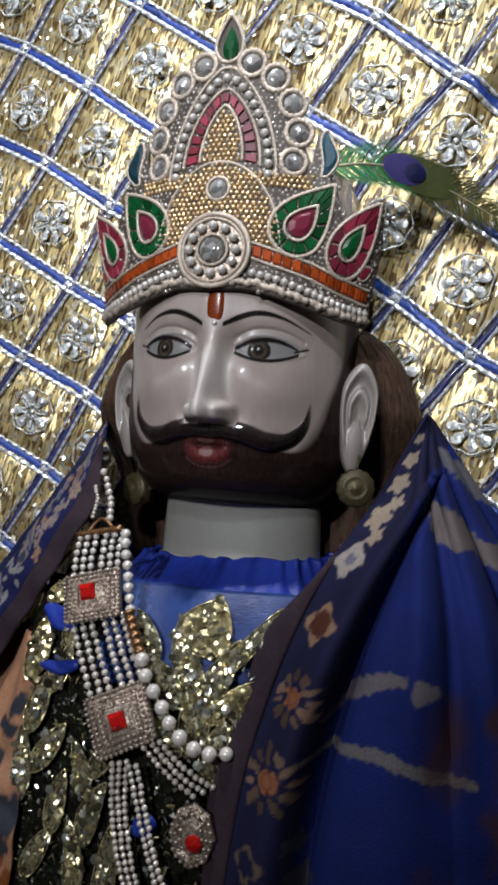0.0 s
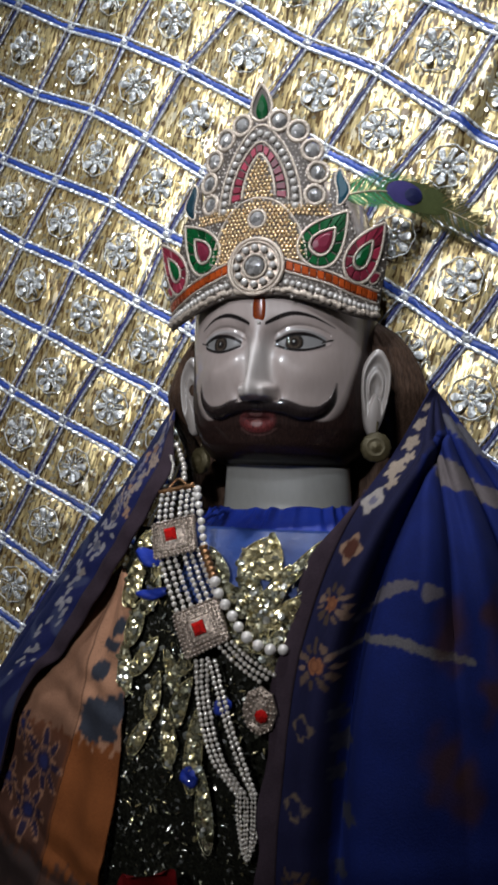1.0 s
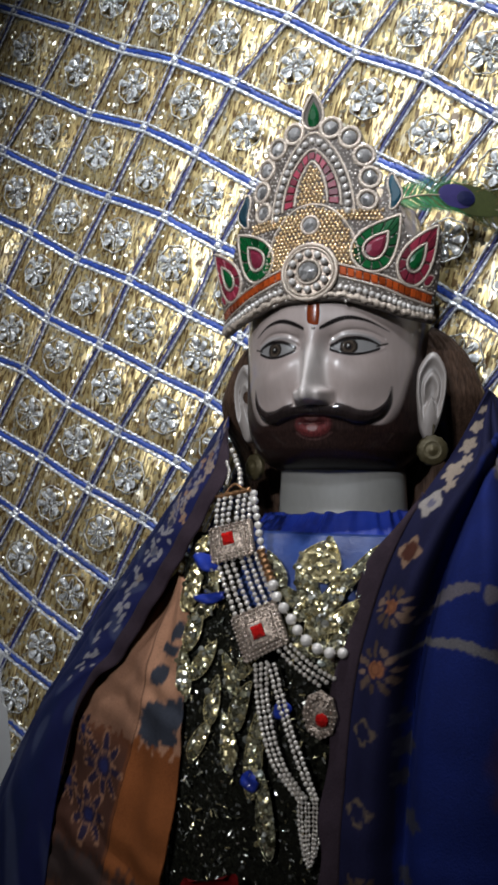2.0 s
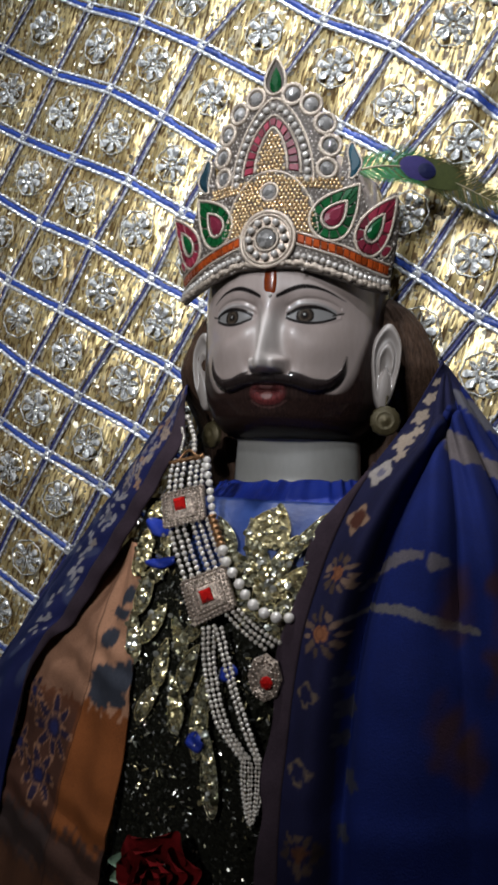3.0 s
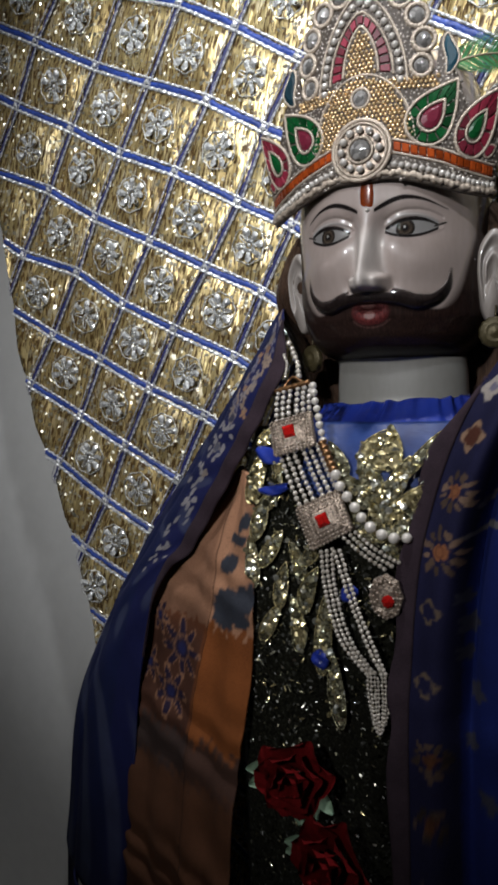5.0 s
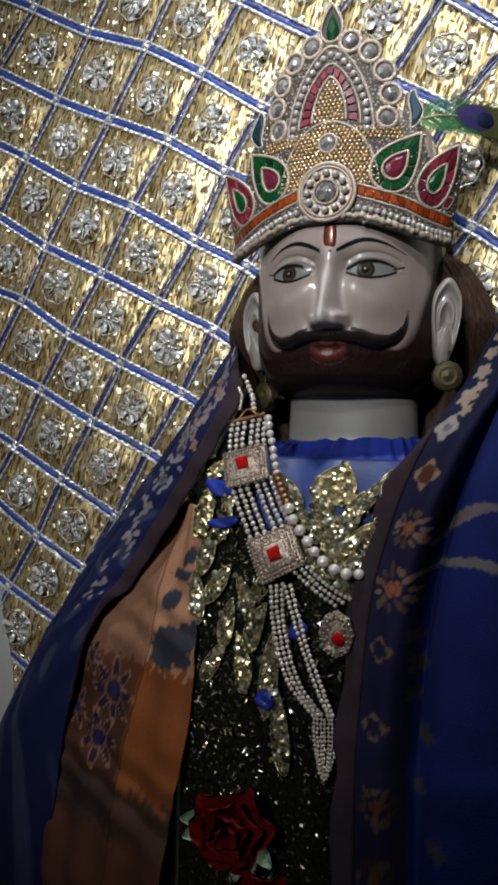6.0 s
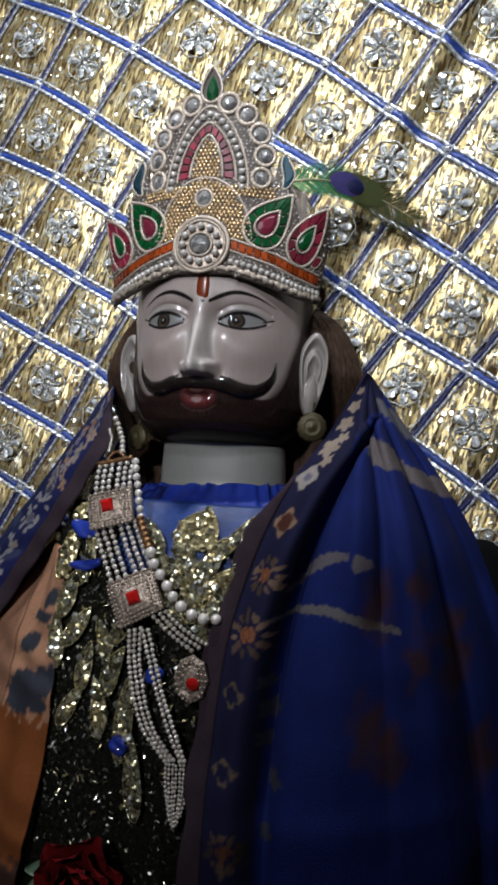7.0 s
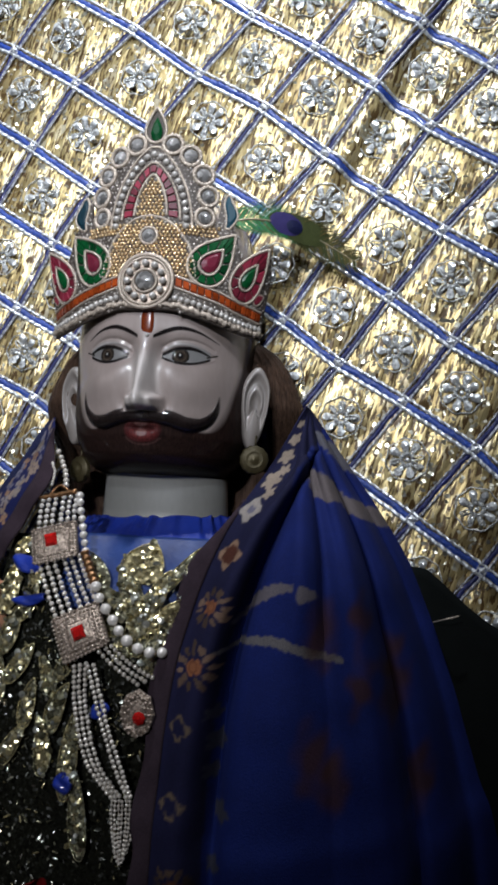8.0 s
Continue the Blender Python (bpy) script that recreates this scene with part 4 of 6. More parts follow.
        stone_ring(c + (o - c) * 0.93, i + (i - i.mean(axis=0)) * 0.10, 14, M_GREEN, "green_stone", g)
        crown_cord(i, 0.0011, True, 0.0018, g)
        stone(i.mean(axis=0) + (i[::4] - i.mean(axis=0)) * 0.82, M_WINE, "wine_stone", g, 0.0003, 0.0028, 0.55)
        r = empty_part("red_drop")
        o = teardrop(s * 44.5 * DEG, 1.6040, 0.0500, 0.0340, s * 30)
        i = teardrop(s * 43.5 * DEG, 1.6020, 0.0240, 0.0150, s * 30)
        crown_cord(o, 0.0013, True, 0.0012, r)
        c = o.mean(axis=0)
        stone_ring(c + (o - c) * 0.93, i + (i - i.mean(axis=0)) * 0.12, 12, M_PINK, "red_stone", r)
        crown_cord(i, 0.0011, True, 0.0018, r)
        stone(i.mean(axis=0) + (i[::4] - i.mean(axis=0)) * 0.8, M_GREEN, "green_stone", r, 0.0003, 0.0028, 0.55)
        small = teardrop(s * 50.5 * DEG, 1.5865, 0.0120, 0.0095, s * 60, 20)
        stone(small, M_PINK, "red_stone", None, 0.0003, 0.0022, 0.6)
        crown_cord(small, 0.0009, True, 0.0010)
        # loose pearls between the drops
        for d0, z0 in ((35.5, 1.6030), (34.2, 1.5965), (36.2, 1.5945), (38.2, 1.5925), (28.0, 1.6425), (30.2, 1.6440)):
            crown_pearl(s * d0 * DEG, z0, 0.0013)
    # leaf on the very top
    t = empty_part("top_leaf")
    o = teardrop(0.0004, 1.7190, 0.0290, 0.0195, 0)
    v = on_crown(o[:, 0], o[:, 1], 0.0)
    crown_part("leaf_plate", np.vstack([v, on_crown(0.0004, 1.7170, 0.0006)[None]]), [(i, (i + 1) % 60, 60) for i in range(60)], M_CARD, True, t)
    crown_cord(o, 0.0013, True, 0.0008, t)
    stone(teardrop(0.0012, 1.7155, 0.0205, 0.0110, 0, 20), M_GREEN, "green_stone", t, 0.0006, 0.0034, 0.5)


def empty_part(name):
    ob = new(name)
    ob.empty_display_size = 0.01
    ob.parent = crown
    return ob


build_crown()

# ---- forehead ornament, earrings ----
bindi = empty("forehead_ornament", "orange stone forehead ornament with a small pearl", "ornament", (0.0035, -0.130, 1.560))


def small_part(name, v, f, material, parent, at, soft=True):
    return place(name, mesh_data(name, np.asarray(v) - np.array(at), f, material, soft), parent)


def build_bindi():
    at = (0.0035, -0.130, 1.560)
    v, f = ball(1.0, 10, 14)
    v = np.sign(v) * np.abs(v) ** 0.62 * np.array([0.0054, 0.0026, 0.0118]) + np.array([0.0040, -0.1300, 1.5608])
    small_part("orange_stone", v, f, M_ORANGE, bindi, at)
    v, f = ball(0.0017, 6, 10)
    small_part("pearl", v + np.array([0.0048, -0.1325, 1.5492]), f, M_PEARL, bindi, at)
    v, f = ball(1.0, 8, 10)
    small_part("pale_chip", v * np.array([0.0013, 0.0018, 0.0055]) + np.array([-0.0020, -0.1300, 1.5640]), f, M_PEARL, bindi, at)


build_bindi()


def build_earring(at, turn):
    ob = empty("earring", "old gold domed earring hanging from the statue's ear", "earring", at, "pair of earrings")
    t = np.linspace(0, TAU, 26, endpoint=False)
    rad = [0.0, 0.0027, 0.0048, 0.0062, 0.0075, 0.0092, 0.0105, 0.0116, 0.0119]
    hei = [0.0050, 0.0046, 0.0030, 0.0036, 0.0036, 0.0022, 0.0020, 0.0010, -0.0020]
    p = np.stack([np.stack([r * (1 + 0.03 * np.cos(13 * t)) * np.cos(t), r * (1 + 0.03 * np.cos(13 * t)) * np.sin(t), h + 0 * t], -1) for r, h in zip(rad, hei)])
    m = pose(0, 0, 0, 90, 0, turn)
    v = np.array([m @ Vector(q) for q in p.reshape(-1, 3)])
    place("dome", mesh_data("dome", v, grid_faces(9, 26, True), M_OLDGOLD), ob)
    hook = np.array([(0, 0.002, 0.012), (0, 0.003, 0.017), (0, 0.005, 0.020), (0, 0.007, 0.018)])
    place("hook", mesh_data("hook", *tube(spline(hook, 12), 0.0008, 6), M_OLDGOLD), ob)


build_earring((0.0867, -0.0850, 1.4581), 12)
build_earring((-0.0745, -0.0580, 1.4450), -25)

# ---- robe ----
robe = empty("robe", "blue satin robe with gold sequin leaves on dark sparkling cloth", "robe", (0, -0.1, 0.63))
ROBE_AT = np.array([0, -0.1, 0.63])


def robe_front(x, z):
    """How far out the robe's front stands."""
    mid = curve_at([(0.60, -0.165), (0.95, -0.162), (1.15, -0.160), (1.25, -0.158), (1.32, -0.152), (1.36, -0.144), (1.385, -0.130), (1.400, -0.115), (1.42, -0.100)], z)
    return mid + 2.1 * (np.asarray(x) + 0.01) ** 2 + 5.0 * np.maximum(0, np.asarray(x) - 0.025) ** 2 + 0.0018 * np.sin(70 * np.asarray(x) + 9 * z)


def robe_sheet(name, x0, x1, z0, z1, nx, nz, material, lift=0.0, wave=0.0, freq=0.0, thick=0.0016, label=""):
    u, w = np.meshgrid(np.linspace(0, 1, nx), np.linspace(0, 1, nz))
    z = z1 + (z0 - z1) * w
    x = x0 + (x1 - x0) * u
    y = robe_front(x, z) - lift - wave * np.sin(freq * x + 2.0 * np.sin(31 * x)) * (1 - 0.6 * w)
    p = np.stack([x, np.minimum(y, -0.012), z], -1)
    v, f = sheet(p, thick)
    return place(name, mesh_data(name, v - ROBE_AT, f, material), robe, None, label)


def dark_sequin_cloth():
    n = Nodes("dark_sequin_cloth")
    nor, col, dist = n.flakes(n.coords((1, 1, 1)), 520, 1.3)
    sep = n.add("ShaderNodeSeparateColor")
    n.link(col, sep.inputs[0])
    n.base(n.ramp(sep.outputs[2], [(0.982, (0.010, 0.010, 0.007)), (0.987, (0.25, 0.24, 0.16)), (0.99, (0.60, 0.59, 0.52))]))
    n.link(n.ramp(sep.outputs[2], [(0.982, (0.1, 0.1, 0.1)), (0.987, (1, 1, 1))]), n.shader.inputs["Metallic"])
    n.set(Roughness=0.3, Specular_IOR_Level=0.08)
    n.normal(nor)
    return n.material


M_DARK = dark_sequin_cloth()
M_LEAF_GOLD = silver_flake("gold_sequin_leaf", (0.86, 0.74, 0.40), 330, 0.9, 0.24, 0.75)
M_LEAF_OLIVE = silver_flake("olive_sequin_leaf", (0.62, 0.59, 0.40), 360, 1.1, 0.22, 0.8)


def sequin_foil():
    """Loose sequins and foil chips, each with a tone of its own."""
    n = Nodes("sequin_foil")
    geo = n.add("ShaderNodeNewGeometry")
    n.base(n.ramp(geo.outputs["Random Per Island"], [(0.0, (0.06, 0.055, 0.03)), (0.30, (0.26, 0.25, 0.16)), (0.55, (0.62, 0.52, 0.26)), (0.75, (0.40, 0.42, 0.37)), (1.0, (0.78, 0.77, 0.68))]))
    n.set(Metallic=0.8, Roughness=0.22)
    return n.material


M_SEQ = sequin_foil()


def build_robe():
    robe_sheet("front", -0.100, 0.105, 0.632, 1.388, 120, 150, M_DARK, 0.0, 0.003, 60)
    robe_sheet("yoke", -0.045, 0.105, 1.338, 1.392, 120, 24, M_SATIN_PALE, 0.0015, 0.0032, 52)
    # gathered collar round the neck
    t = np.radians(np.linspace(-118, 118, 220))
    w = np.linspace(0, 1, 14)[:, None]
    gather = 0.0016 * np.sin(t * 15 + 3 * np.sin(t * 9)) + 0.0009 * np.sin(t * 37 + 2 * np.sin(5 * t))
    half = 0.0660 + 0.015 * w ** 1.3
    dep = 0.048 + 0.030 * w ** 1.2
    frill = gather * (0.5 + 1.0 * (1 - w))
    x = 0.004 + (half + frill) * np.sin(t)
    y = -0.046 - (dep + frill) * np.cos(t)
    z = 1.4080 - 0.0195 * w + 0.05 * (x - 0.004) * (1 - w) + 0.0010 * np.sin(t * 19 + 2 * np.sin(7 * t)) * (1 - w)
    v, f = sheet(np.stack([x, y, z], -1)[:, ::-1], 0.0014)
    place("collar", mesh_data("collar", v - ROBE_AT, f, M_SATIN), robe, None, "gathered bright blue satin collar")
    seam = np.stack([0.004 + 0.0795 * np.sin(t), -0.046 - 0.079 * np.cos(t), 1.3885 + 0 * t], 1)
    place("piping", mesh_data("piping", *[(a - ROBE_AT, b) for a, b in [tube(seam, 0.0016, 6)]][0], M_SATIN), robe)
    # satin loops over the yoke
    for x0, z0, x1, z1, wd in ((-0.090, 1.371, -0.062, 1.366, 0.0060), (-0.082, 1.340, -0.055, 1.345, 0.0036),
                               (-0.004, 1.275, 0.004, 1.268, 0.007), (-0.030, 1.216, -0.018, 1.222, 0.007)):
        k = np.linspace(0, 1, 12)[:, None]
        e = np.linspace(-1, 1, 7)
        d = np.array([x1 - x0, z1 - z0])
        d = d / np.linalg.norm(d)
        taper = wd * np.sin(math.pi * (0.06 + 0.84 * k)) ** 0.7
        sag = 0.07 * np.hypot(x1 - x0, z1 - z0) * np.sin(math.pi * k)
        x = x0 + (x1 - x0) * k - d[1] * (e * taper - sag)
        z = z0 + (z1 - z0) * k + d[0] * (e * taper - sag)
        y = robe_front(x, z) - 0.0088 - 0.0018 * (1 - e ** 2) - 0.0006 * np.sin(9 * k + 3 * e)
        v, f = sheet(np.stack([x, y, z], -1), 0.001)
        place("satin_loop", mesh_data("satin_loop", v - ROBE_AT, f, M_SATIN), robe)

    # embroidered leaves: padded shape, cord outline and a row of sequins on it
    chips = []
    me_s = mesh_data("sequin", *join([(np.array([(0, 0, 0.0008)] + [(0.0036 * math.cos(TAU * i / 10), 0.0036 * math.sin(TAU * i / 10), 0) for i in range(10)]), [(0, 1 + i, 1 + (i + 1) % 10) for i in range(10)])]), M_SEQ, False)
    rnd = random.Random(3)

    def leaf(x0, z0, length, width, turn, material, sequins):
        length, width = length * 1.05, width * 1.10
        o = teardrop(0, 0, length * 1.15, width * 0.85, turn, 30, 0.5)
        bend = 0.05 * math.sin(37 * x0 * 9 + 11 * z0)
        o = o + np.stack([bend * (o[:, 1] ** 2) / length * 6, 0 * o[:, 0]], 1)
        rings = []
        for k, h in ((1.0, 0.0), (0.85, 0.0010), (0.5, 0.0018), (0.06, 0.0020)):
            x, z = x0 + o[:, 0] * k, z0 + o[:, 1] * k
            rings.append(np.stack([x, robe_front(x, z) - 0.0062 - h, z], -1))
        ob = place("leaf_motif", mesh_data("leaf_motif", np.stack(rings).reshape(-1, 3) - ROBE_AT, grid_faces(4, 30, True), material), robe)
        x, z = x0 + o[:, 0] * 1.03, z0 + o[:, 1] * 1.03
        place("cord", mesh_data("cord", tube(np.stack([x, robe_front(x, z) - 0.0072, z], 1), 0.0006, 5, True)[0] - ROBE_AT, tube(np.stack([x, robe_front(x, z) - 0.0072, z], 1), 0.0006, 5, True)[1], M_LEAF_GOLD if turn > 0 else M_LEAF_OLIVE), ob)
        a = math.radians(turn)
        sequins = int(sequins * 1.8)
        for k in range(int(13 * length * width / 0.0005)):
            q = np.array((x0, z0)) + o[rnd.randrange(30)] * rnd.uniform(0.1, 1.08)
            if q[0] < 0.042:
                chips.append((float(q[0]), float(q[1]), rnd.uniform(0.0080, 0.0105), rnd.uniform(0.0014, 0.0033)))
        for i in range(sequins):
            q = (i + 0.5) / sequins - 0.55
            x, z = x0 + q * length * 0.8 * math.sin(a) + rnd.gauss(0, 0.0030) , z0 + q * length * 0.8 * math.cos(a) + rnd.gauss(0, 0.0020)
            m = pose(float(x), float(robe_front(x, z)) - 0.0092, float(z), 90 + rnd.gauss(-12, 28), 0, rnd.gauss(10, 30)) @ Matrix.Scale(rnd.uniform(0.3, 0.75), 4)
            place("sequin", me_s, ob, Matrix.Translation(-Vector(ROBE_AT)) @ m)

    G, O = M_LEAF_GOLD, M_LEAF_OLIVE
    for spec in ((0.017, 1.374, 0.024, 0.034, 10, G, 6), (0.012, 1.352, 0.034, 0.016, -30, O, 4), (0.030, 1.350, 0.034, 0.015, 25, O, 4), (0.043, 1.366, 0.042, 0.010, 38, O, 5),
                 (0.000, 1.345, 0.030, 0.015, -50, O, 3), (0.020, 1.330, 0.036, 0.018, 5, O, 4), (0.040, 1.338, 0.030, 0.014, 50, G, 3), (0.002, 1.322, 0.030, 0.014, -35, O, 3),
                 (0.034, 1.315, 0.034, 0.015, 20, O, 3), (-0.014, 1.366, 0.026, 0.012, -35, O, 2), (-0.088, 1.347, 0.030, 0.018, 8, G, 4), 
                 (-0.082, 1.318, 0.030, 0.016, 15, O, 4), (-0.070, 1.295, 0.030, 0.014, 35, O, 3), (-0.088, 1.282, 0.034, 0.016, -5, O, 4),
                 (-0.060, 1.268, 0.030, 0.014, 10, O, 3), (-0.036, 1.268, 0.032, 0.015, 20, O, 3), (-0.044, 1.240, 0.034, 0.015, -8, G, 4), (-0.022, 1.236, 0.050, 0.016, 4, O, 5),
                 (-0.070, 1.238, 0.030, 0.013, 30, O, 3), (-0.012, 1.196, 0.046, 0.015, -6, O, 4), (-0.078, 1.383, 0.026, 0.014, 70, G, 3), (-0.070, 1.366, 0.024, 0.012, -20, G, 3), (-0.068, 1.340, 0.026, 0.012, 20, O, 3), (-0.045, 1.290, 0.026, 0.013, -25, O, 3), (-0.030, 1.300, 0.026, 0.013, 30, O, 3)):
        leaf(*spec)

    # loose sequins over the dark front
    pieces = []
    disc_v = np.array([(0, 0, 0.0005)] + [(0.0009 * math.cos(TAU * i / 8), 0.0026 * math.sin(TAU * i / 8), 0) for i in range(8)])
    disc_f = [(0, 1 + i, 1 + (i + 1) % 8) for i in range(8)]
    for i in range(1500):
        z = rnd.uniform(0.95, 1.372)
        x = rnd.uniform(-0.086, 0.062)
        if rnd.random() > float(smooth(1.10, 1.27, z)) * 0.9 + 0.06 or (z > 1.34 and -0.05 < x < 0.0):
            continue
        m = pose(x, float(robe_front(x, z)) - rnd.uniform(0.0045, 0.0095), z, 90 + rnd.gauss(-8, 36), 0, rnd.gauss(8, 36)) @ pose(0, 0, 0, 0, 0, rnd.gauss(20, 45)) @ Matrix.Scale(rnd.uniform(0.4, 1.2), 4)
        pieces.append((np.array([m @ Vector(p) for p in disc_v]) - ROBE_AT, disc_f))
    ring = [(math.cos(TAU * i / 7), math.sin(TAU * i / 7)) for i in range(7)]
    for x, z, lift, r in chips:
        m = pose(x, float(robe_front(x, z)) - lift, z, 90 + rnd.gauss(-10, 26), 0, rnd.gauss(8, 26)) @ pose(0, 0, 0, 0, 0, rnd.uniform(0, 90))
        cup = [m @ Vector((0, 0, 0.0004))] + [m @ Vector((r * a, r * b * 0.9, 0.0)) for a, b in ring]
        pieces.append((np.array(cup) - ROBE_AT, [(0, 1 + i, 1 + (i + 1) % 7) for i in range(7)]))
    v, f = join(pieces)
    tagged(place("sequin_scatter", mesh_data("sequin_scatter", v, f, M_SEQ, False), robe), kind="stuff")


build_robe()

# ---- pearl necklaces ----
def hang_y(z):
    return np.interp(z, [1.05, 1.16, 1.268, 1.324, 1.389, 1.42, 1.45, 1.47], [-0.171, -0.171, -0.169, -0.1665, -0.1495, -0.1415, -0.117, -0.112])


NECK_AT = Vector((-0.05, -0.145, 1.39))


def bead_string(thing, points, radius, name="strand", lift=0.0, gap=1.02, bead="bead", material_mesh=None):
    """A thread with separate beads along a path given in (x, z)."""
    p = spline(points, 60)
    q = np.stack([p[:, 0], hang_y(p[:, 1]) - lift + 16 * np.maximum(0, p[:, 0] - 0.012) ** 2, p[:, 1]], 1)
    length = np.sum(np.linalg.norm(np.diff(q, axis=0), axis=1))
    n = max(2, int(length / (2 * radius * gap)) + 1)
    v, f = tube(resample(q, 40), 0.0004, 4)
    th = place(name, mesh_data(name, v - np.array(NECK_AT), f, M_CORD), thing)
    rnd = random.Random(int(abs(points[0][0]) * 1e5) + n)
    for c in resample(q, n):
        r = radius * rnd.uniform(0.93, 1.05) / 0.001
        place(bead, material_mesh or me_string_pearl, th, Matrix.Translation(Vector(c) - NECK_AT + Vector((rnd.gauss(0, 0.0002), 0, rnd.gauss(0, 0.0002)))) @ pose(0, 0, 0, rnd.uniform(0, 360), rnd.uniform(0, 360), 0) @ Matrix.Scale(r, 4))
    return th


me_string_pearl = mesh_data("bead", *ball(0.001, 7, 12), plain("string_pearl", (0.64, 0.60, 0.55), 0.22, 0.2, 300, 0.12, 0.05, 0.0003, 0.6))
me_silver_bead = mesh_data("bead", *ball(0.001, 6, 10), plain("silver_grey_bead", (0.60, 0.55, 0.485), 0.25, 0.35, 600, 0.15, 0.05, 0.0003, 0.4))


def plate(thing, corners, gem_at, name="plate"):
    """A square rhinestone plate: stepped frame of small stones round a red cut stone."""
    c = np.array(corners, float)
    mid = c.mean(axis=0)
    pts, hs = [], [(1.0, 0.0), (1.0, 0.0022), (0.93, 0.0030), (0.90, 0.0024), (0.70, 0.0026), (0.66, 0.0036), (0.50, 0.0036), (0.46, 0.0026), (0.0, 0.0026)]
    edge = np.vstack([c[i] + (c[(i + 1) % 4] - c[i]) * k for i in range(4) for k in (0.03, 0.5, 0.97)]).reshape(-1, 2)
    for k, h in hs:
        e = mid + (edge - mid) * k
        pts.append(np.stack([e[:, 0], hang_y(e[:, 1]) - 0.001 - h, e[:, 1]], 1))
    v = np.stack(pts)
    ob = place(name, mesh_data(name, v.reshape(-1, 3) - np.array(NECK_AT), grid_faces(len(hs), 12, True), M_RHINE, False), thing, None, "square rhinestone plate")
    ux = c[1] - c[0]
    uz = c[3] - c[0]
    rnd = random.Random(4)
    small = mesh_data("rhinestone", *ball(0.00115, 4, 7, 0.8), M_RHINE_STONE)
    for ring, count in ((0.965, 11), (0.80, 9), (0.60, 7)):
        for side in range(4):
            for i in range(count):
                k = (i + 0.5) / count
                e = c[side] + (c[(side + 1) % 4] - c[side]) * k
                e = mid + (e - mid) * ring
                place("rhinestone", small, ob, Matrix.Translation(Vector((e[0], float(hang_y(e[1])) - 0.0045, e[1])) - NECK_AT) @ pose(0, 0, 0, 90 + rnd.gauss(0, 8), 0, rnd.gauss(0, 8)))
    g = np.array(gem_at, float)
    s = 0.0046
    a = np.array([g + (-ux / np.linalg.norm(ux) + -uz / np.linalg.norm(uz)) * s, g + (ux / np.linalg.norm(ux) - uz / np.linalg.norm(uz)) * s,
                  g + (ux / np.linalg.norm(ux) + uz / np.linalg.norm(uz)) * s, g + (-ux / np.linalg.norm(ux) + uz / np.linalg.norm(uz)) * s])
    rows = []
    for k, h in ((1.0, 0.0036), (1.0, 0.0050), (0.55, 0.0072), (0.001, 0.0072)):
        e = g + (a - g) * k
        rows.append(np.stack([e[:, 0], hang_y(g[1]) - h + 0 * e[:, 0], e[:, 1]], 1))
    place("red_stone", mesh_data("red_stone", np.stack(rows).reshape(-1, 3) - np.array(NECK_AT), grid_faces(4, 4, True), M_RED, False), ob, None, "bright red cut stone")


M_RHINE_STONE = plain("rhinestone", (0.37, 0.30, 0.245), 0.3, 0.55, 700, 0.4, 0.05, 0.0003, 0.5)


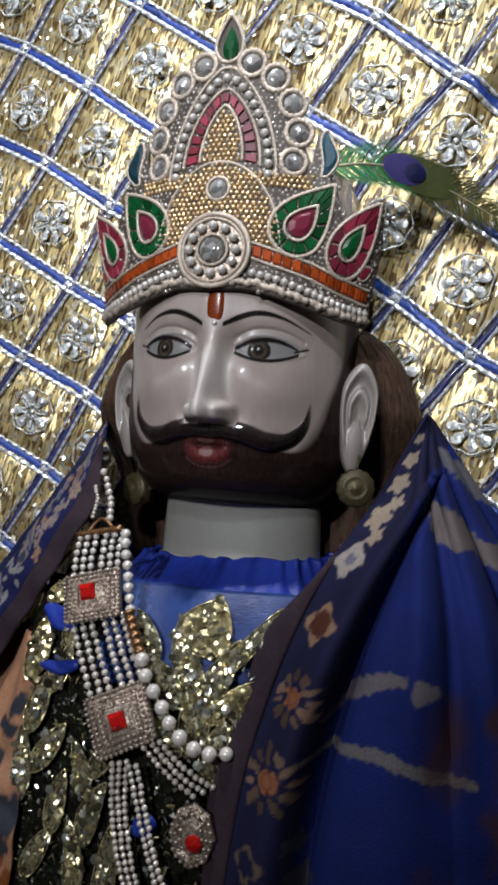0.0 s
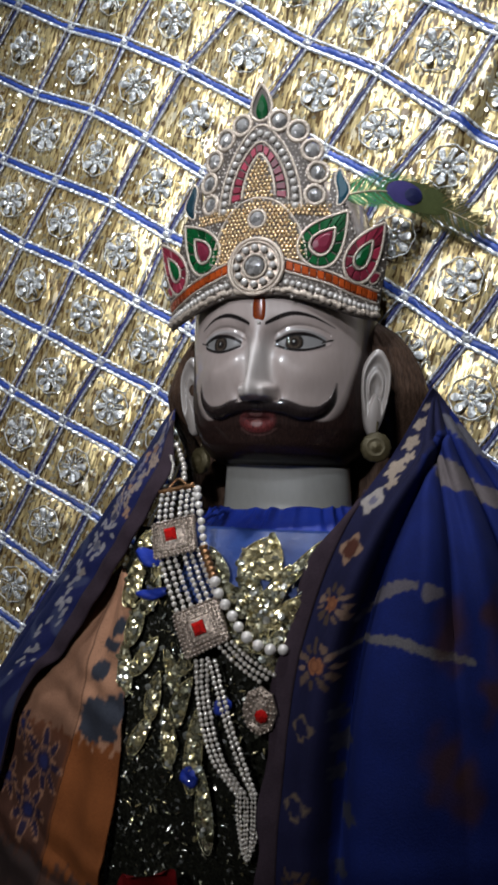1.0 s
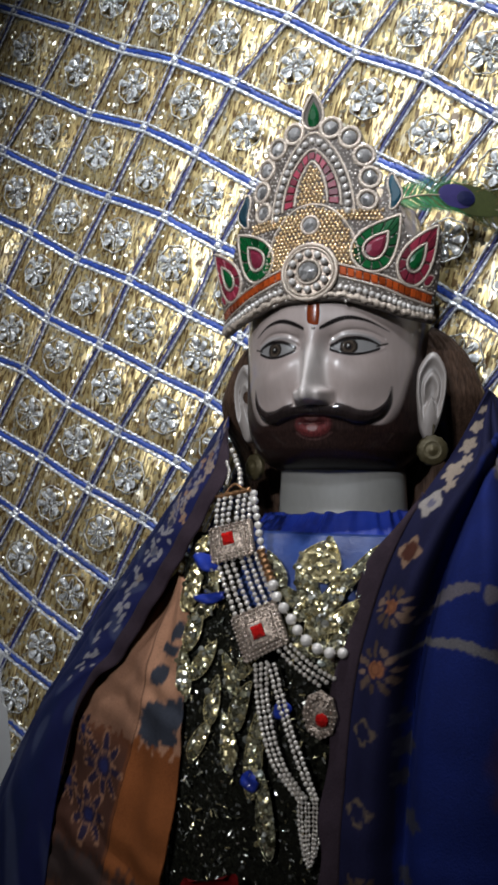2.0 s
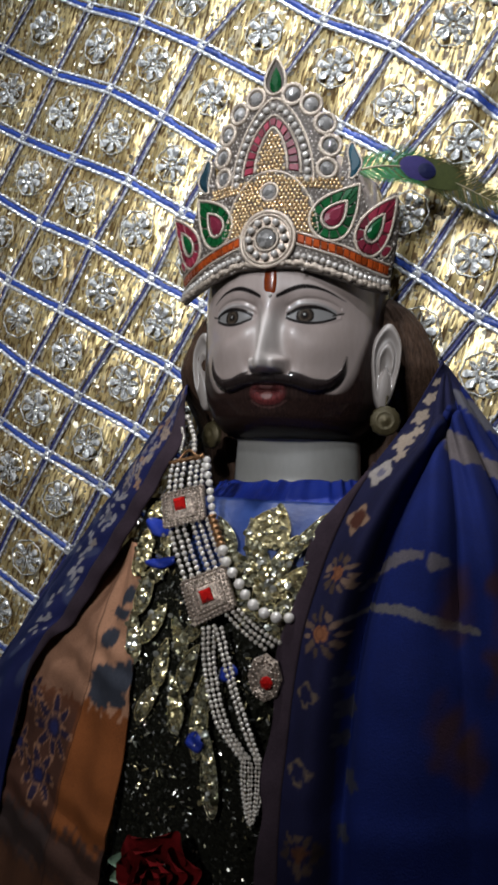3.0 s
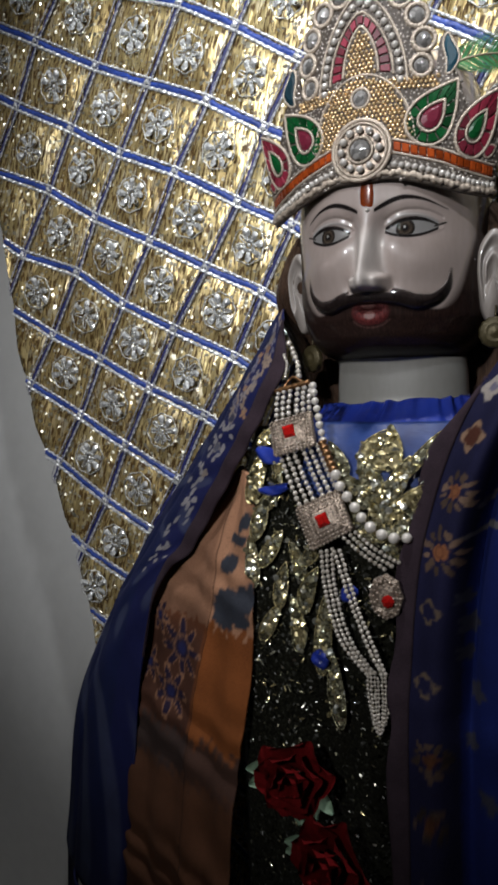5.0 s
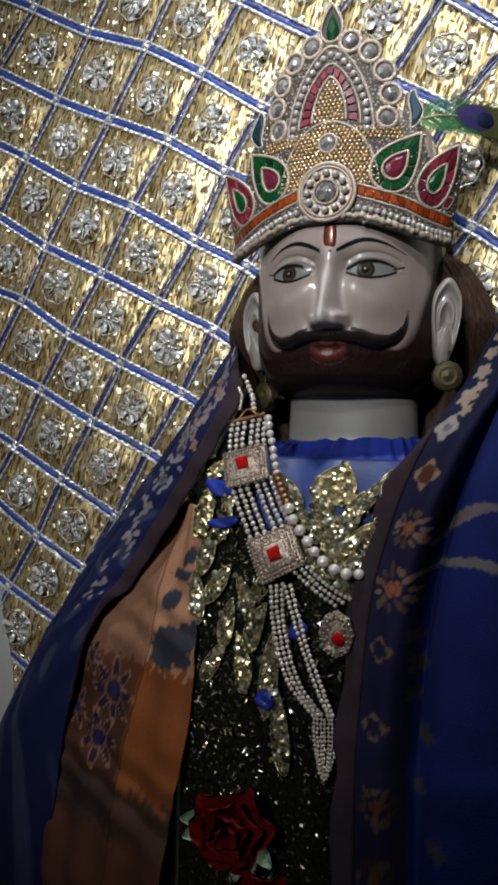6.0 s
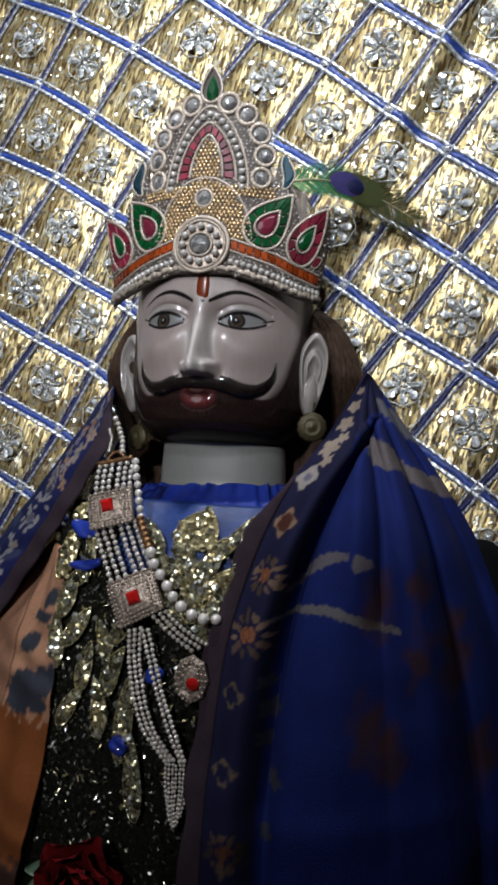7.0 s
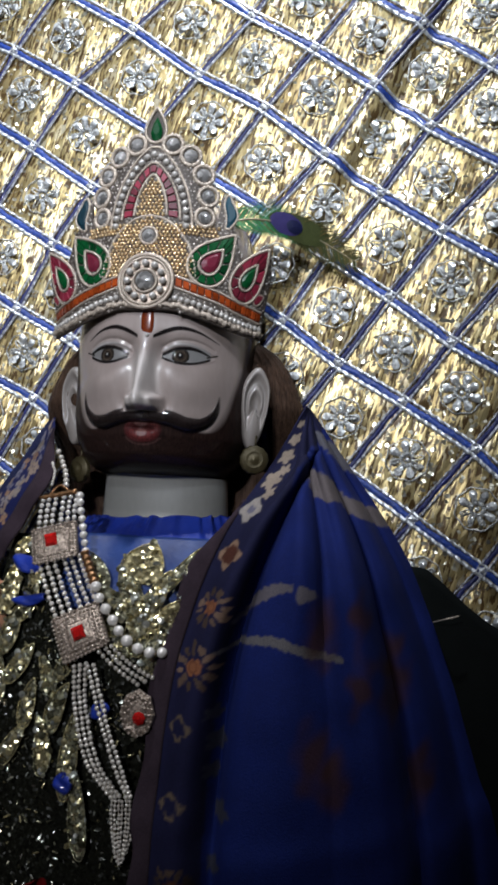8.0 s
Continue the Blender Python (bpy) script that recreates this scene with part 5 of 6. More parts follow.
def build_necklaces():
    n = empty("pearl_necklace", "many-stranded pearl necklace with square rhinestone plates and red stones", "necklace", NECK_AT)
    # clasp
    k = np.linspace(0, 1, 12)
    bar = np.stack([-0.0690 + 0.0290 * k, hang_y(1.42) - 0.001 + 0 * k, 1.4178 + 0.0070 * k], 1)
    place("clasp", mesh_data("clasp", tube(bar, 0.0019 * (1 + 0.25 * np.sin(k * 40)), 7)[0] - np.array(NECK_AT), tube(bar, 0.0019, 7)[1], M_COPPER), n)
    cap = spline([(-0.0640, -0.139, 1.4195), (-0.0560, -0.137, 1.4285), (-0.0470, -0.139, 1.4240)], 14)
    place("clasp_loop", mesh_data("clasp_loop", tube(cap, 0.0012, 6)[0] - np.array(NECK_AT), tube(cap, 0.0012, 6)[1], M_COPPER), n)
    for i in range(6):
        u = i / 5 + (0.03 if i > 2 else -0.03)
        bead_string(n, [(-0.0655 + 0.0250 * u, 1.4165 + 0.0050 * u), (-0.0660 + 0.0255 * u, 1.407 + 0.0050 * u), (-0.0645 + 0.0250 * u, 1.3945 + 0.0060 * u)], 0.0020, bead="bead")
        bead_string(n, [(-0.0590 + 0.0280 * u, 1.3690 + 0.0080 * u), (-0.0505 + 0.0285 * u, 1.3530 + 0.0080 * u), (-0.0395 + 0.0280 * u, 1.3340 + 0.0110 * u)], 0.00205, bead="bead", material_mesh=me_silver_bead)
    plate(n, [(-0.0695, 1.3935), (-0.0358, 1.4030), (-0.0295, 1.3775), (-0.0628, 1.3680)], (-0.0525, 1.3875))
    plate(n, [(-0.0414, 1.3309), (-0.0086, 1.3466), (0.0049, 1.3185), (-0.0279, 1.3005)], (-0.0190, 1.3240))
    # strands that fall from the lower plate
    for i in range(3):
        o = 0.0042 * i
        bead_string(n, [(-0.0215 + o, 1.2995 + 0.3 * o), (-0.0205 + o, 1.285), (-0.0150 + 0.9 * o, 1.2582 + 0.3 * o), (-0.0050 + 0.9 * o, 1.2330 + 0.2 * o), (0.0130 + 0.7 * o, 1.2145 + 0.1 * o)], 0.00175, material_mesh=me_silver_bead)
    for i in range(2):
        o = 0.0040 * i
        bead_string(n, [(-0.0100 + o, 1.3010 + 0.3 * o), (0.0045 + o, 1.2600), (0.0150 + o, 1.2350), (0.0245 + 0.6 * o, 1.2155)], 0.00175, lift=0.0025, material_mesh=me_silver_bead)
    for i in range(3):
        o = 0.0044 * i
        bead_string(n, [(-0.0035 + o, 1.3110 + 0.55 * o), (0.0100 + o, 1.3010 + 0.5 * o), (0.0260 + o, 1.2905 + 0.5 * o)], 0.00180, material_mesh=me_silver_bead)
    # tassel of fine beads
    for i in range(7):
        u = i / 6
        bead_string(n, [(0.0140 + 0.0150 * u, 1.2120), (0.0150 + 0.0140 * u, 1.195), (0.0180 + 0.0080 * u, 1.1790 - 0.008 * math.sin(3 * u))], 0.00125, "tassel_string", 0.001 * (i % 2), 1.15, material_mesh=me_silver_bead)
    # round brooch
    t = np.linspace(0, TAU, 24, endpoint=False)
    rows = []
    for k, h in ((1.0, 0.0), (1.0, 0.002), (0.8, 0.0034), (0.62, 0.0022), (0.4, 0.0042), (0.0, 0.0046)):
        x, z = 0.0275 + 0.0120 * k * np.cos(t) * (1 + 0.06 * np.cos(8 * t)), 1.2715 + 0.0160 * k * np.sin(t) * (1 + 0.06 * np.cos(8 * t))
        rows.append(np.stack([x, hang_y(1.27) + 0.003 - h + 0 * t, z], 1))
    br = place("brooch", mesh_data("brooch", np.stack(rows).reshape(-1, 3) - np.array(NECK_AT), grid_faces(6, 24, True), M_RHINE, False), n, None, "oval rhinestone brooch")
    small = mesh_data("rhinestone", *ball(0.0012, 4, 7, 0.8), M_RHINE_STONE)
    for ring, count in ((0.93, 22), (0.72, 16), (0.52, 11)):
        for i in range(count):
            a = TAU * i / count
            place("rhinestone", small, br, Matrix.Translation(Vector((0.0275 + 0.0120 * ring * math.cos(a), float(hang_y(1.27)) - 0.0002, 1.2715 + 0.0160 * ring * math.sin(a))) - NECK_AT))
    v, f = ball(0.0050, 5, 8, 0.7)
    place("red_stone", mesh_data("red_stone", v @ np.array([[1, 0, 0], [0, 0, 1], [0, -1, 0]]) + np.array([0.0298, float(hang_y(1.27)) - 0.0012, 1.2690]) - np.array(NECK_AT), f, M_RED, False), br)

    # single string of large pearls
    b = empty("large_pearl_string", "single string of large white pearls over the robe", "necklace", NECK_AT)
    bead_string(b, [(-0.0372, 1.4215), (-0.0350, 1.4140), (-0.0318, 1.4040), (-0.0285, 1.3930), (-0.0245, 1.3806)], 0.0031, lift=0.002, bead="pearl")
    bead_string(b, [(-0.0120, 1.3560), (-0.0090, 1.3500), (0.0007, 1.3385), (0.0124, 1.3255), (0.0253, 1.3155), (0.0330, 1.3128), (0.0400, 1.3124)], 0.0041, lift=0.003, bead="pearl", gap=1.08)
    p = spline([(-0.0245, -0.156, 1.3806), (-0.0190, -0.158, 1.3690), (-0.0130, -0.160, 1.3575)], 24)
    place("wound_spacer", mesh_data("wound_spacer", tube(p, 0.0032 * (1 + 0.22 * np.sin(np.arange(24) * 1.6)), 9)[0] - np.array(NECK_AT), tube(p, 0.0032, 9)[1], M_COPPER), b)
    # little bead drop above the clasp
    c = empty("bead_drop", "short drop of silver beads above the necklace clasp", "bead drop", NECK_AT)
    bead_string(c, [(-0.0690, 1.4560), (-0.0645, 1.4490), (-0.0570, 1.4390), (-0.0520, 1.4290)], 0.0023, material_mesh=me_silver_bead)
    bead_string(c, [(-0.0720, 1.4470), (-0.0670, 1.4400), (-0.0640, 1.4290)], 0.0013, material_mesh=me_silver_bead)


build_necklaces()

# ---- shawl ----
shawl = empty("shawl", "royal blue printed cotton shawl draped over the statue's shoulders", "shawl", (0, -0.06, 0.64))
SHAWL_AT = np.array([0, -0.06, 0.64])
NAVY, BLUE, GREY, SAND, RUST = (0.009, 0.009, 0.036), (0.0065, 0.014, 0.105), (0.13, 0.12, 0.14), (0.28, 0.22, 0.17), (0.20, 0.075, 0.035)


def lay(col, mask, rgb):
    m = np.clip(mask, 0, 1)[..., None]
    col[:] = col * (1 - m) + np.array(rgb) * m


def ragged(x, z, k=1.0):
    """Uneven edge of block printing."""
    return 0.0007 * k * (np.sin(610 * x + 430 * z + 3 * np.sin(290 * z)) + np.sin(1370 * x - 520 * z) + np.sin(890 * z + 3 * np.sin(333 * x)))


def blossom(col, a, b, ca, cb, r, petals, rgb, heart=None):
    d = np.hypot(a - ca, b - cb) + ragged(a, b, 0.5)
    t = np.arctan2(b - cb, a - ca)
    edge = r * (0.83 + 0.17 * np.cos(petals * t))
    lay(col, smooth(0.0012, -0.0006, d - edge), rgb)
    if heart:
        lay(col, smooth(0.0010, -0.0006, d - r * 0.62), heart)


def sunburst(col, a, b, ca, cb, r, fade=1.0):
    """A block-printed flower of loose petals round an orange heart, with a smudged edge; fade below 1 paints shade into
    it.
    """
    d = np.hypot(a - ca, b - cb)
    t = np.arctan2(b - cb, a - ca)
    turn = 900 * (ca + cb)
    n = 11
    k = np.round((t + turn) * n / TAU)
    off = (t + turn) - k * TAU / n
    size = 0.80 + 0.25 * np.sin(k * 2.7 + turn)
    along = (d / r - 0.70) / (0.32 * size)
    across = off * d / (0.0029 * (0.8 + 0.3 * np.sin(k * 4.1)))
    petal = np.hypot(along, across) + 260 * ragged(a, b, 0.8)
    tint = (np.array((0.20, 0.125, 0.085)) * (0.65 + 0.35 * np.sin(k * 5.3 + turn))[..., None]) * fade
    m = np.clip(0.92 * smooth(1.12, 0.80, petal), 0, 1)[..., None]
    col[:] = col * (1 - m) + tint * m
    lay(col, smooth(0.0008, -0.0006, d - r * 0.32 + ragged(a, b, 0.9)), np.array((0.22, 0.085, 0.038)) * fade)
    lay(col, 0.6 * smooth(0.0008, -0.0006, np.abs(d - r * 0.20) - 0.0006), np.array((0.10, 0.03, 0.016)) * fade)


def stroke(col, a, b, points, w0, w1, rgb):
    p = spline(points, 50)
    best = np.full(a.shape, 1.0)
    for i, (u, v) in enumerate(p):
        k = i / 49
        best = np.minimum(best, np.hypot(a - u, b - v) - (w0 + (w1 - w0) * k) * (0.35 + 0.65 * math.sin(math.pi * (0.06 + 0.86 * k))))
    lay(col, smooth(0.0009, -0.0006, best + ragged(a, b, 0.45)), rgb)


def edge_path(keys, v):
    return np.stack([curve_at([(k[0], k[1 + i]) for k in keys], v) for i in range(3)], -1)


def cloth_part(name, p, colours, material, thick=0.0018, label=""):
    v, f = sheet(p, thick)
    c = colours.reshape(-1, 3)
    return place(name, mesh_data(name, v - SHAWL_AT, f, material, True, np.vstack([c, c])[: len(v)]), shawl, None, label)


RIGHT_IN = [(0.0, 0.1225, -0.048, 1.509), (0.07, 0.104, -0.070, 1.465), (0.2, 0.0765, -0.120, 1.405), (0.36, 0.0530, -0.149, 1.323), (0.56, 0.0450, -0.166, 1.218), (0.8, 0.046, -0.173, 1.08), (1.0, 0.050, -0.174, 0.64)]
RIGHT_OUT = [(0.0, 0.1260, -0.034, 1.505), (0.07, 0.152, -0.024, 1.470), (0.2, 0.200, -0.018, 1.402), (0.36, 0.242, -0.016, 1.325), (0.56, 0.281, -0.016, 1.228), (0.8, 0.312, -0.016, 1.09), (1.0, 0.36, -0.016, 0.64)]


def build_right_drape():
    v = np.concatenate([np.linspace(0, 0.56, 260), np.linspace(0.56, 1.0, 80)[1:]])
    s = np.linspace(0, 1, 200)
    a, b = edge_path(RIGHT_IN, v), edge_path(RIGHT_OUT, v)
    width = np.linalg.norm(b - a, axis=1)
    p = a[:, None] + (b - a)[:, None] * s[None, :, None]
    d = s[None, :] * width[:, None]
    vv = v[:, None] + 0 * s
    full = smooth(0.0, 0.30, vv)
    p[..., 1] -= 0.064 * full * np.sin(math.pi * s) ** 1.15
    p[..., 0] += 0.012 * full * np.sin(math.pi * s) * (s > 0)
    # pleats that run out from the shoulder point
    open_up = smooth(0.0, 0.10, vv) * (1 - 0.45 * smooth(0.35, 0.9, vv))
    for s0, w0, amp in ((0.30, 0.035, 0.0240), (0.45, 0.018, 0.0160), (0.68, 0.024, 0.0240), (0.86, 0.035, 0.0130)):
        centre = s0 + 0.02 * np.sin(5 * vv)
        if s0 < 0.4:
            centre = np.clip(0.040 / np.maximum(width[:, None], 0.05), 0.10, 0.62)
        fade = 1 - 0.9 * smooth(0.22, 0.42, vv) * (s0 == 0.45)
        p[..., 1] += amp * fade * open_up * np.exp(-((s - centre) / w0) ** 2)
        p[..., 1] -= amp * 0.5 * fade * open_up * np.exp(-((s - centre + 0.075) / 0.05) ** 2)
    p[..., 1] += 0.0015 * np.sin(28 * s + 4 * vv) * full + 0.0003 * np.sin(60 * vv + 9 * s)
    x, z = p[..., 0], p[..., 2]
    col = np.tile(np.array(BLUE), (*d.shape, 1))
    lay(col, smooth(0.0345, 0.0325, d + ragged(x, z, 0.3)), NAVY)
    # printed border
    for z0, d0, r in ((1.492, 0.006, 0.004), (1.478, 0.009, 0.006), (1.462, 0.011, 0.0070), (1.450, 0.017, 0.0050), (1.441, 0.012, 0.0085), (1.430, 0.018, 0.005)):
        blossom(col, d, z, d0, z0, r, 5, SAND)
    blossom(col, d, z, 0.0115, 1.4165, 0.0098, 4, (0.28, 0.245, 0.22), None)
    blossom(col, d, z, 0.0115, 1.4165, 0.0035, 3, (0.12, 0.11, 0.15), None)
    blossom(col, d, z, 0.0140, 1.3830, 0.0105, 4, (0.23, 0.14, 0.09), (0.07, 0.022, 0.013))
    sunburst(col, d, z, 0.0165, 1.3460, 0.0150)
    sunburst(col, d, z, 0.0165, 1.3060, 0.0175)
    # lower prints toned down, the drape's falling light put into their colours
    for z0, r in ((1.265, 0.0085), (1.215, 0.0090)):
        blossom(col, d, z, 0.0135, z0, r, 4, (0.11, 0.078, 0.055), NAVY)
    sunburst(col, d, z, 0.0180, 1.165, 0.014, 0.45)
    sunburst(col, d, z, 0.0180, 1.120, 0.014, 0.4)
    for z0 in (1.07, 1.02, 0.97, 0.92, 0.87):
        blossom(col, d, z, 0.0165, z0, 0.009, 4, (0.11, 0.078, 0.055), NAVY)
    # brush strokes and stains on the blue field
    stroke(col, x, z, [(0.087, 1.337), (0.104, 1.352), (0.117, 1.361), (0.130, 1.364)], 0.0020, 0.0050, (0.115, 0.10, 0.115))
    blossom(col, x, z, 0.1395, 1.3595, 0.0062, 3, (0.115, 0.10, 0.115))
    stroke(col, x, z, [(0.079, 1.317), (0.102, 1.325), (0.120, 1.327), (0.146, 1.320), (0.165, 1.316)], 0.0024, 0.0040, (0.12, 0.11, 0.115))
    stroke(col, x, z, [(0.133, 1.449), (0.143, 1.437), (0.155, 1.431)], 0.0080, 0.0090, (0.115, 0.095, 0.095))
    stroke(col, x, z, [(0.160, 1.427), (0.178, 1.419), (0.200, 1.413), (0.216, 1.419)], 0.0085, 0.0030, (0.115, 0.095, 0.095))
    stroke(col, x, z, [(0.132, 1.486), (0.150, 1.468), (0.168, 1.452)], 0.0035, 0.0050, (0.095, 0.09, 0.105))
    for x0, z0, r in ((0.152, 1.332, 0.017), (0.200, 1.316, 0.012), (0.205, 1.292, 0.017), (0.180, 1.297, 0.013), (0.150, 1.252, 0.018), (0.165, 1.236, 0.016), (0.176, 1.345, 0.010), (0.225, 1.23, 0.016)):
        e = np.hypot((x - x0) * 1.25, (z - z0) * 0.6) + 2.2 * ragged(x * 0.3, z * 0.3)
        lay(col, 0.8 * smooth(r * 1.15, r * 0.2, e), (0.045, 0.017, 0.010))
    stroke(col, x, z, [(0.256, 1.290), (0.268, 1.266), (0.280, 1.238), (0.285, 1.20)], 0.0040, 0.0055, (0.20, 0.20, 0.20))
    for x0, z0, r in ((0.079, 1.275, 0.006), (0.083, 1.256, 0.010), (0.080, 1.236, 0.007), (0.090, 1.21, 0.009), (0.086, 1.175, 0.008), (0.10, 1.14, 0.009)):
        blossom(col, x, z, x0, z0, r * 0.85, 5, (0.036, 0.036, 0.055))
    cloth_part("right_drape", p, col, M_SHAWL)
    # glitter specks shed on the cotton
    rnd = random.Random(77)
    pieces = []
    for i in range(260):
        c = p[rnd.randrange(20, 300), rnd.randrange(8, 190)] + np.array([0, -0.0008, 0])
        m = pose(float(c[0]), float(c[1]), float(c[2]), 90 + rnd.gauss(-10, 20), 0, rnd.gauss(0, 25)) @ Matrix.Scale(rnd.uniform(0.4, 1.0), 4)
        r = 0.0014
        pieces.append((np.array([m @ Vector((r * math.cos(TAU * k / 6), r * math.sin(TAU * k / 6), 0.0)) for k in range(6)]), [(0, 1, 2, 3, 4, 5)]))
    gv, gf = join(pieces)
    tagged(place("glitter", mesh_data("glitter", gv - SHAWL_AT, gf, M_SEQ, False), shawl), kind="stuff")
    # mauve tape sewn to the free edge
    k = v > 0.155
    e = p[k][:, :28]
    dd = d[k][:, :28]
    q = p[k][:, 0][:, None] + (np.array([-0.0135, -0.0010, 0.0]) * np.linspace(1, 0, 8)[:, None])[None] * smooth(0.15, 0.27, v[k])[:, None, None]
    q[..., 1] -= 0.0008 + 0.001 * np.sin(np.linspace(0, math.pi, 8))
    q[..., 0] += 0.0022 * np.sin(40 * v[k])[:, None] * np.linspace(1, 0, 8)
    cloth_part("right_edge_tape", q, np.zeros((*q.shape[:2], 3)), M_TAPE)


LEFT_OUT = [(0.0, -0.118, -0.022, 1.502), (0.1, -0.140, -0.022, 1.468), (0.2, -0.165, -0.022, 1.430), (0.4, -0.218, -0.022, 1.358), (0.6, -0.290, -0.022, 1.257), (0.8, -0.354, -0.022, 1.150), (0.9, -0.395, -0.022, 1.06), (1.0, -0.420, -0.024, 0.889)]
LEFT_IN = [(0.0, -0.096, -0.072, 1.480), (0.1, -0.0885, -0.110, 1.442), (0.2, -0.102, -0.122, 1.406), (0.4, -0.132, -0.126, 1.352), (0.6, -0.172, -0.124, 1.290), (0.8, -0.214, -0.120, 1.222), (0.9, -0.237, -0.114, 1.12), (1.0, -0.266, -0.110, 0.889)]


def build_left_drape():
    v = np.linspace(0, 1, 300)
    s = np.linspace(0, 1, 90)
    a, b = edge_path(LEFT_OUT, v), edge_path(LEFT_IN, v)
    p = a[:, None] + (b - a)[:, None] * s[None, :, None]
    vv = v[:, None] + 0 * s
    bulge = np.sin(math.pi * s) * smooth(0, 0.2, vv)
    p[..., 1] -= 0.016 * bulge
    p[..., 1] += 0.0035 * np.exp(-((s - 0.35 - 0.1 * np.sin(5 * vv)) / 0.06) ** 2) * smooth(0.1, 0.3, vv) + 0.001 * np.sin(60 * vv + 8 * s)
    width = np.linalg.norm(b - a, axis=1)
    d = (1 - s)[None] * width[:, None]
    x, z = p[..., 0], p[..., 2]
    col = np.tile(np.array((0.0080, 0.0130, 0.060)), (*d.shape, 1))
    lay(col, smooth(0.050, 0.046, d + ragged(x, z, 0.4)), (0.009, 0.012, 0.066))
    rnd = random.Random(34)
    for k in range(34):
        v0, d0 = 0.015 + 0.235 * (k / 33) ** 0.9, rnd.uniform(0.008, 0.052)
        tint = np.array(rnd.choice(((0.27, 0.20, 0.155), (0.22, 0.19, 0.19), (0.16, 0.15, 0.20), (0.26, 0.15, 0.09)))) * rnd.uniform(0.75, 1.1)
        lean = rnd.uniform(0, TAU)
        for petal in range(rnd.choice((2, 3, 4, 5))):
            a = lean + petal * 1.25 + rnd.gauss(0, 0.2)
            ln = rnd.uniform(0.004, 0.009)
            q = [(d0 + f * math.cos(a), v0 * 0.66 + f * math.sin(a)) for f in (0.0018, 0.0018 + ln * 0.5, 0.0018 + ln)]
            stroke(col, d, vv * 0.66, q, 0.0022, 0.0036, tint)
    for v0, d0, r, n in ((0.065, 0.030, 0.010, 5), (0.165, 0.018, 0.008, 5), (0.42, 0.030, 0.009, 4)):
        blossom(col, d, vv * 0.66, d0, v0 * 0.66, r, n, (0.23, 0.19, 0.165))
    blossom(col, d, vv * 0.66, 0.034, 0.255 * 0.66, 0.0120, 3, (0.21, 0.18, 0.17), (0.035, 0.035, 0.06))
    blossom(col, d, vv * 0.66, 0.034, 0.345 * 0.66, 0.0110, 4, (0.18, 0.165, 0.17), (0.09, 0.09, 0.12))
    rnd = random.Random(21)
    for k in range(56):
        v0 = rnd.uniform(0.25, 0.72)
        d0 = rnd.uniform(0.012, 0.060)
        t = rnd.uniform(-1.2, 1.2)
        ln = rnd.uniform(0.006, 0.012)
        stroke(col, d, vv * 0.66, [(d0, v0 * 0.66), (d0 + ln * math.sin(t) * 0.6, v0 * 0.66 + ln * 0.5 * math.cos(t)), (d0 + ln * math.sin(t), v0 * 0.66 + ln * math.cos(t))], 0.0028, 0.0050, (0.24, 0.225, 0.235))
    # worn grey blotches
    blot = np.sin(55 * d + 3 * np.sin(21 * vv)) * np.sin(30 * vv + 40 * d)
    lay(col, 0.35 * smooth(0.35, 0.8, blot) * (vv > 0.35), (0.085, 0.10, 0.16))
    cloth_part("left_drape", p[:, ::-1], col[:, ::-1], M_SHAWL)
    k = v < 0.86
    n = np.linspace(0, 1, 8)
    q = p[k][:, -1][:, None] + np.array([0.0150, -0.004, -0.0035]) * n[:, None][None] * ((1 - 0.95 * smooth(0.60, 0.86, v[k])) * smooth(-0.02, 0.10, v[k]))[:, None, None]
    q[..., 1] -= 0.0012 * np.sin(math.pi * n)
    q[..., 0] += 0.0005 * np.sin(60 * v[k])[:, None] * n
    cloth_part("left_edge_tape", q[:, ::-1], np.zeros((*q.shape[:2], 3)), M_TAPE)
    # lower part that hangs straight and turns its side to the front
    w = np.linspace(0, 1, 40)
    s = np.linspace(0, 1, 60)
    top = p[-1, ::-1]
    src = resample(top, 60)
    low = src[None] + np.zeros((40, 1, 1))
    low[..., 2] = src[:, 2] - w[:, None] * (src[:, 2] - 0.64)
    low[..., 1] += 0.006 * np.sin(9 * s + 2 * w[:, None])
    cloth_part("left_fall", low, np.tile(np.array((0.006, 0.007, 0.036)), (40, 60, 1)), M_SHAWL)


build_right_drape()
build_left_drape()

# ---- orange lining cloth ----
sash = empty("orange_cloth", "orange printed cotton cloth with dark blue flowers inside the shawl", "cloth", (-0.17, -0.11, 0.64))


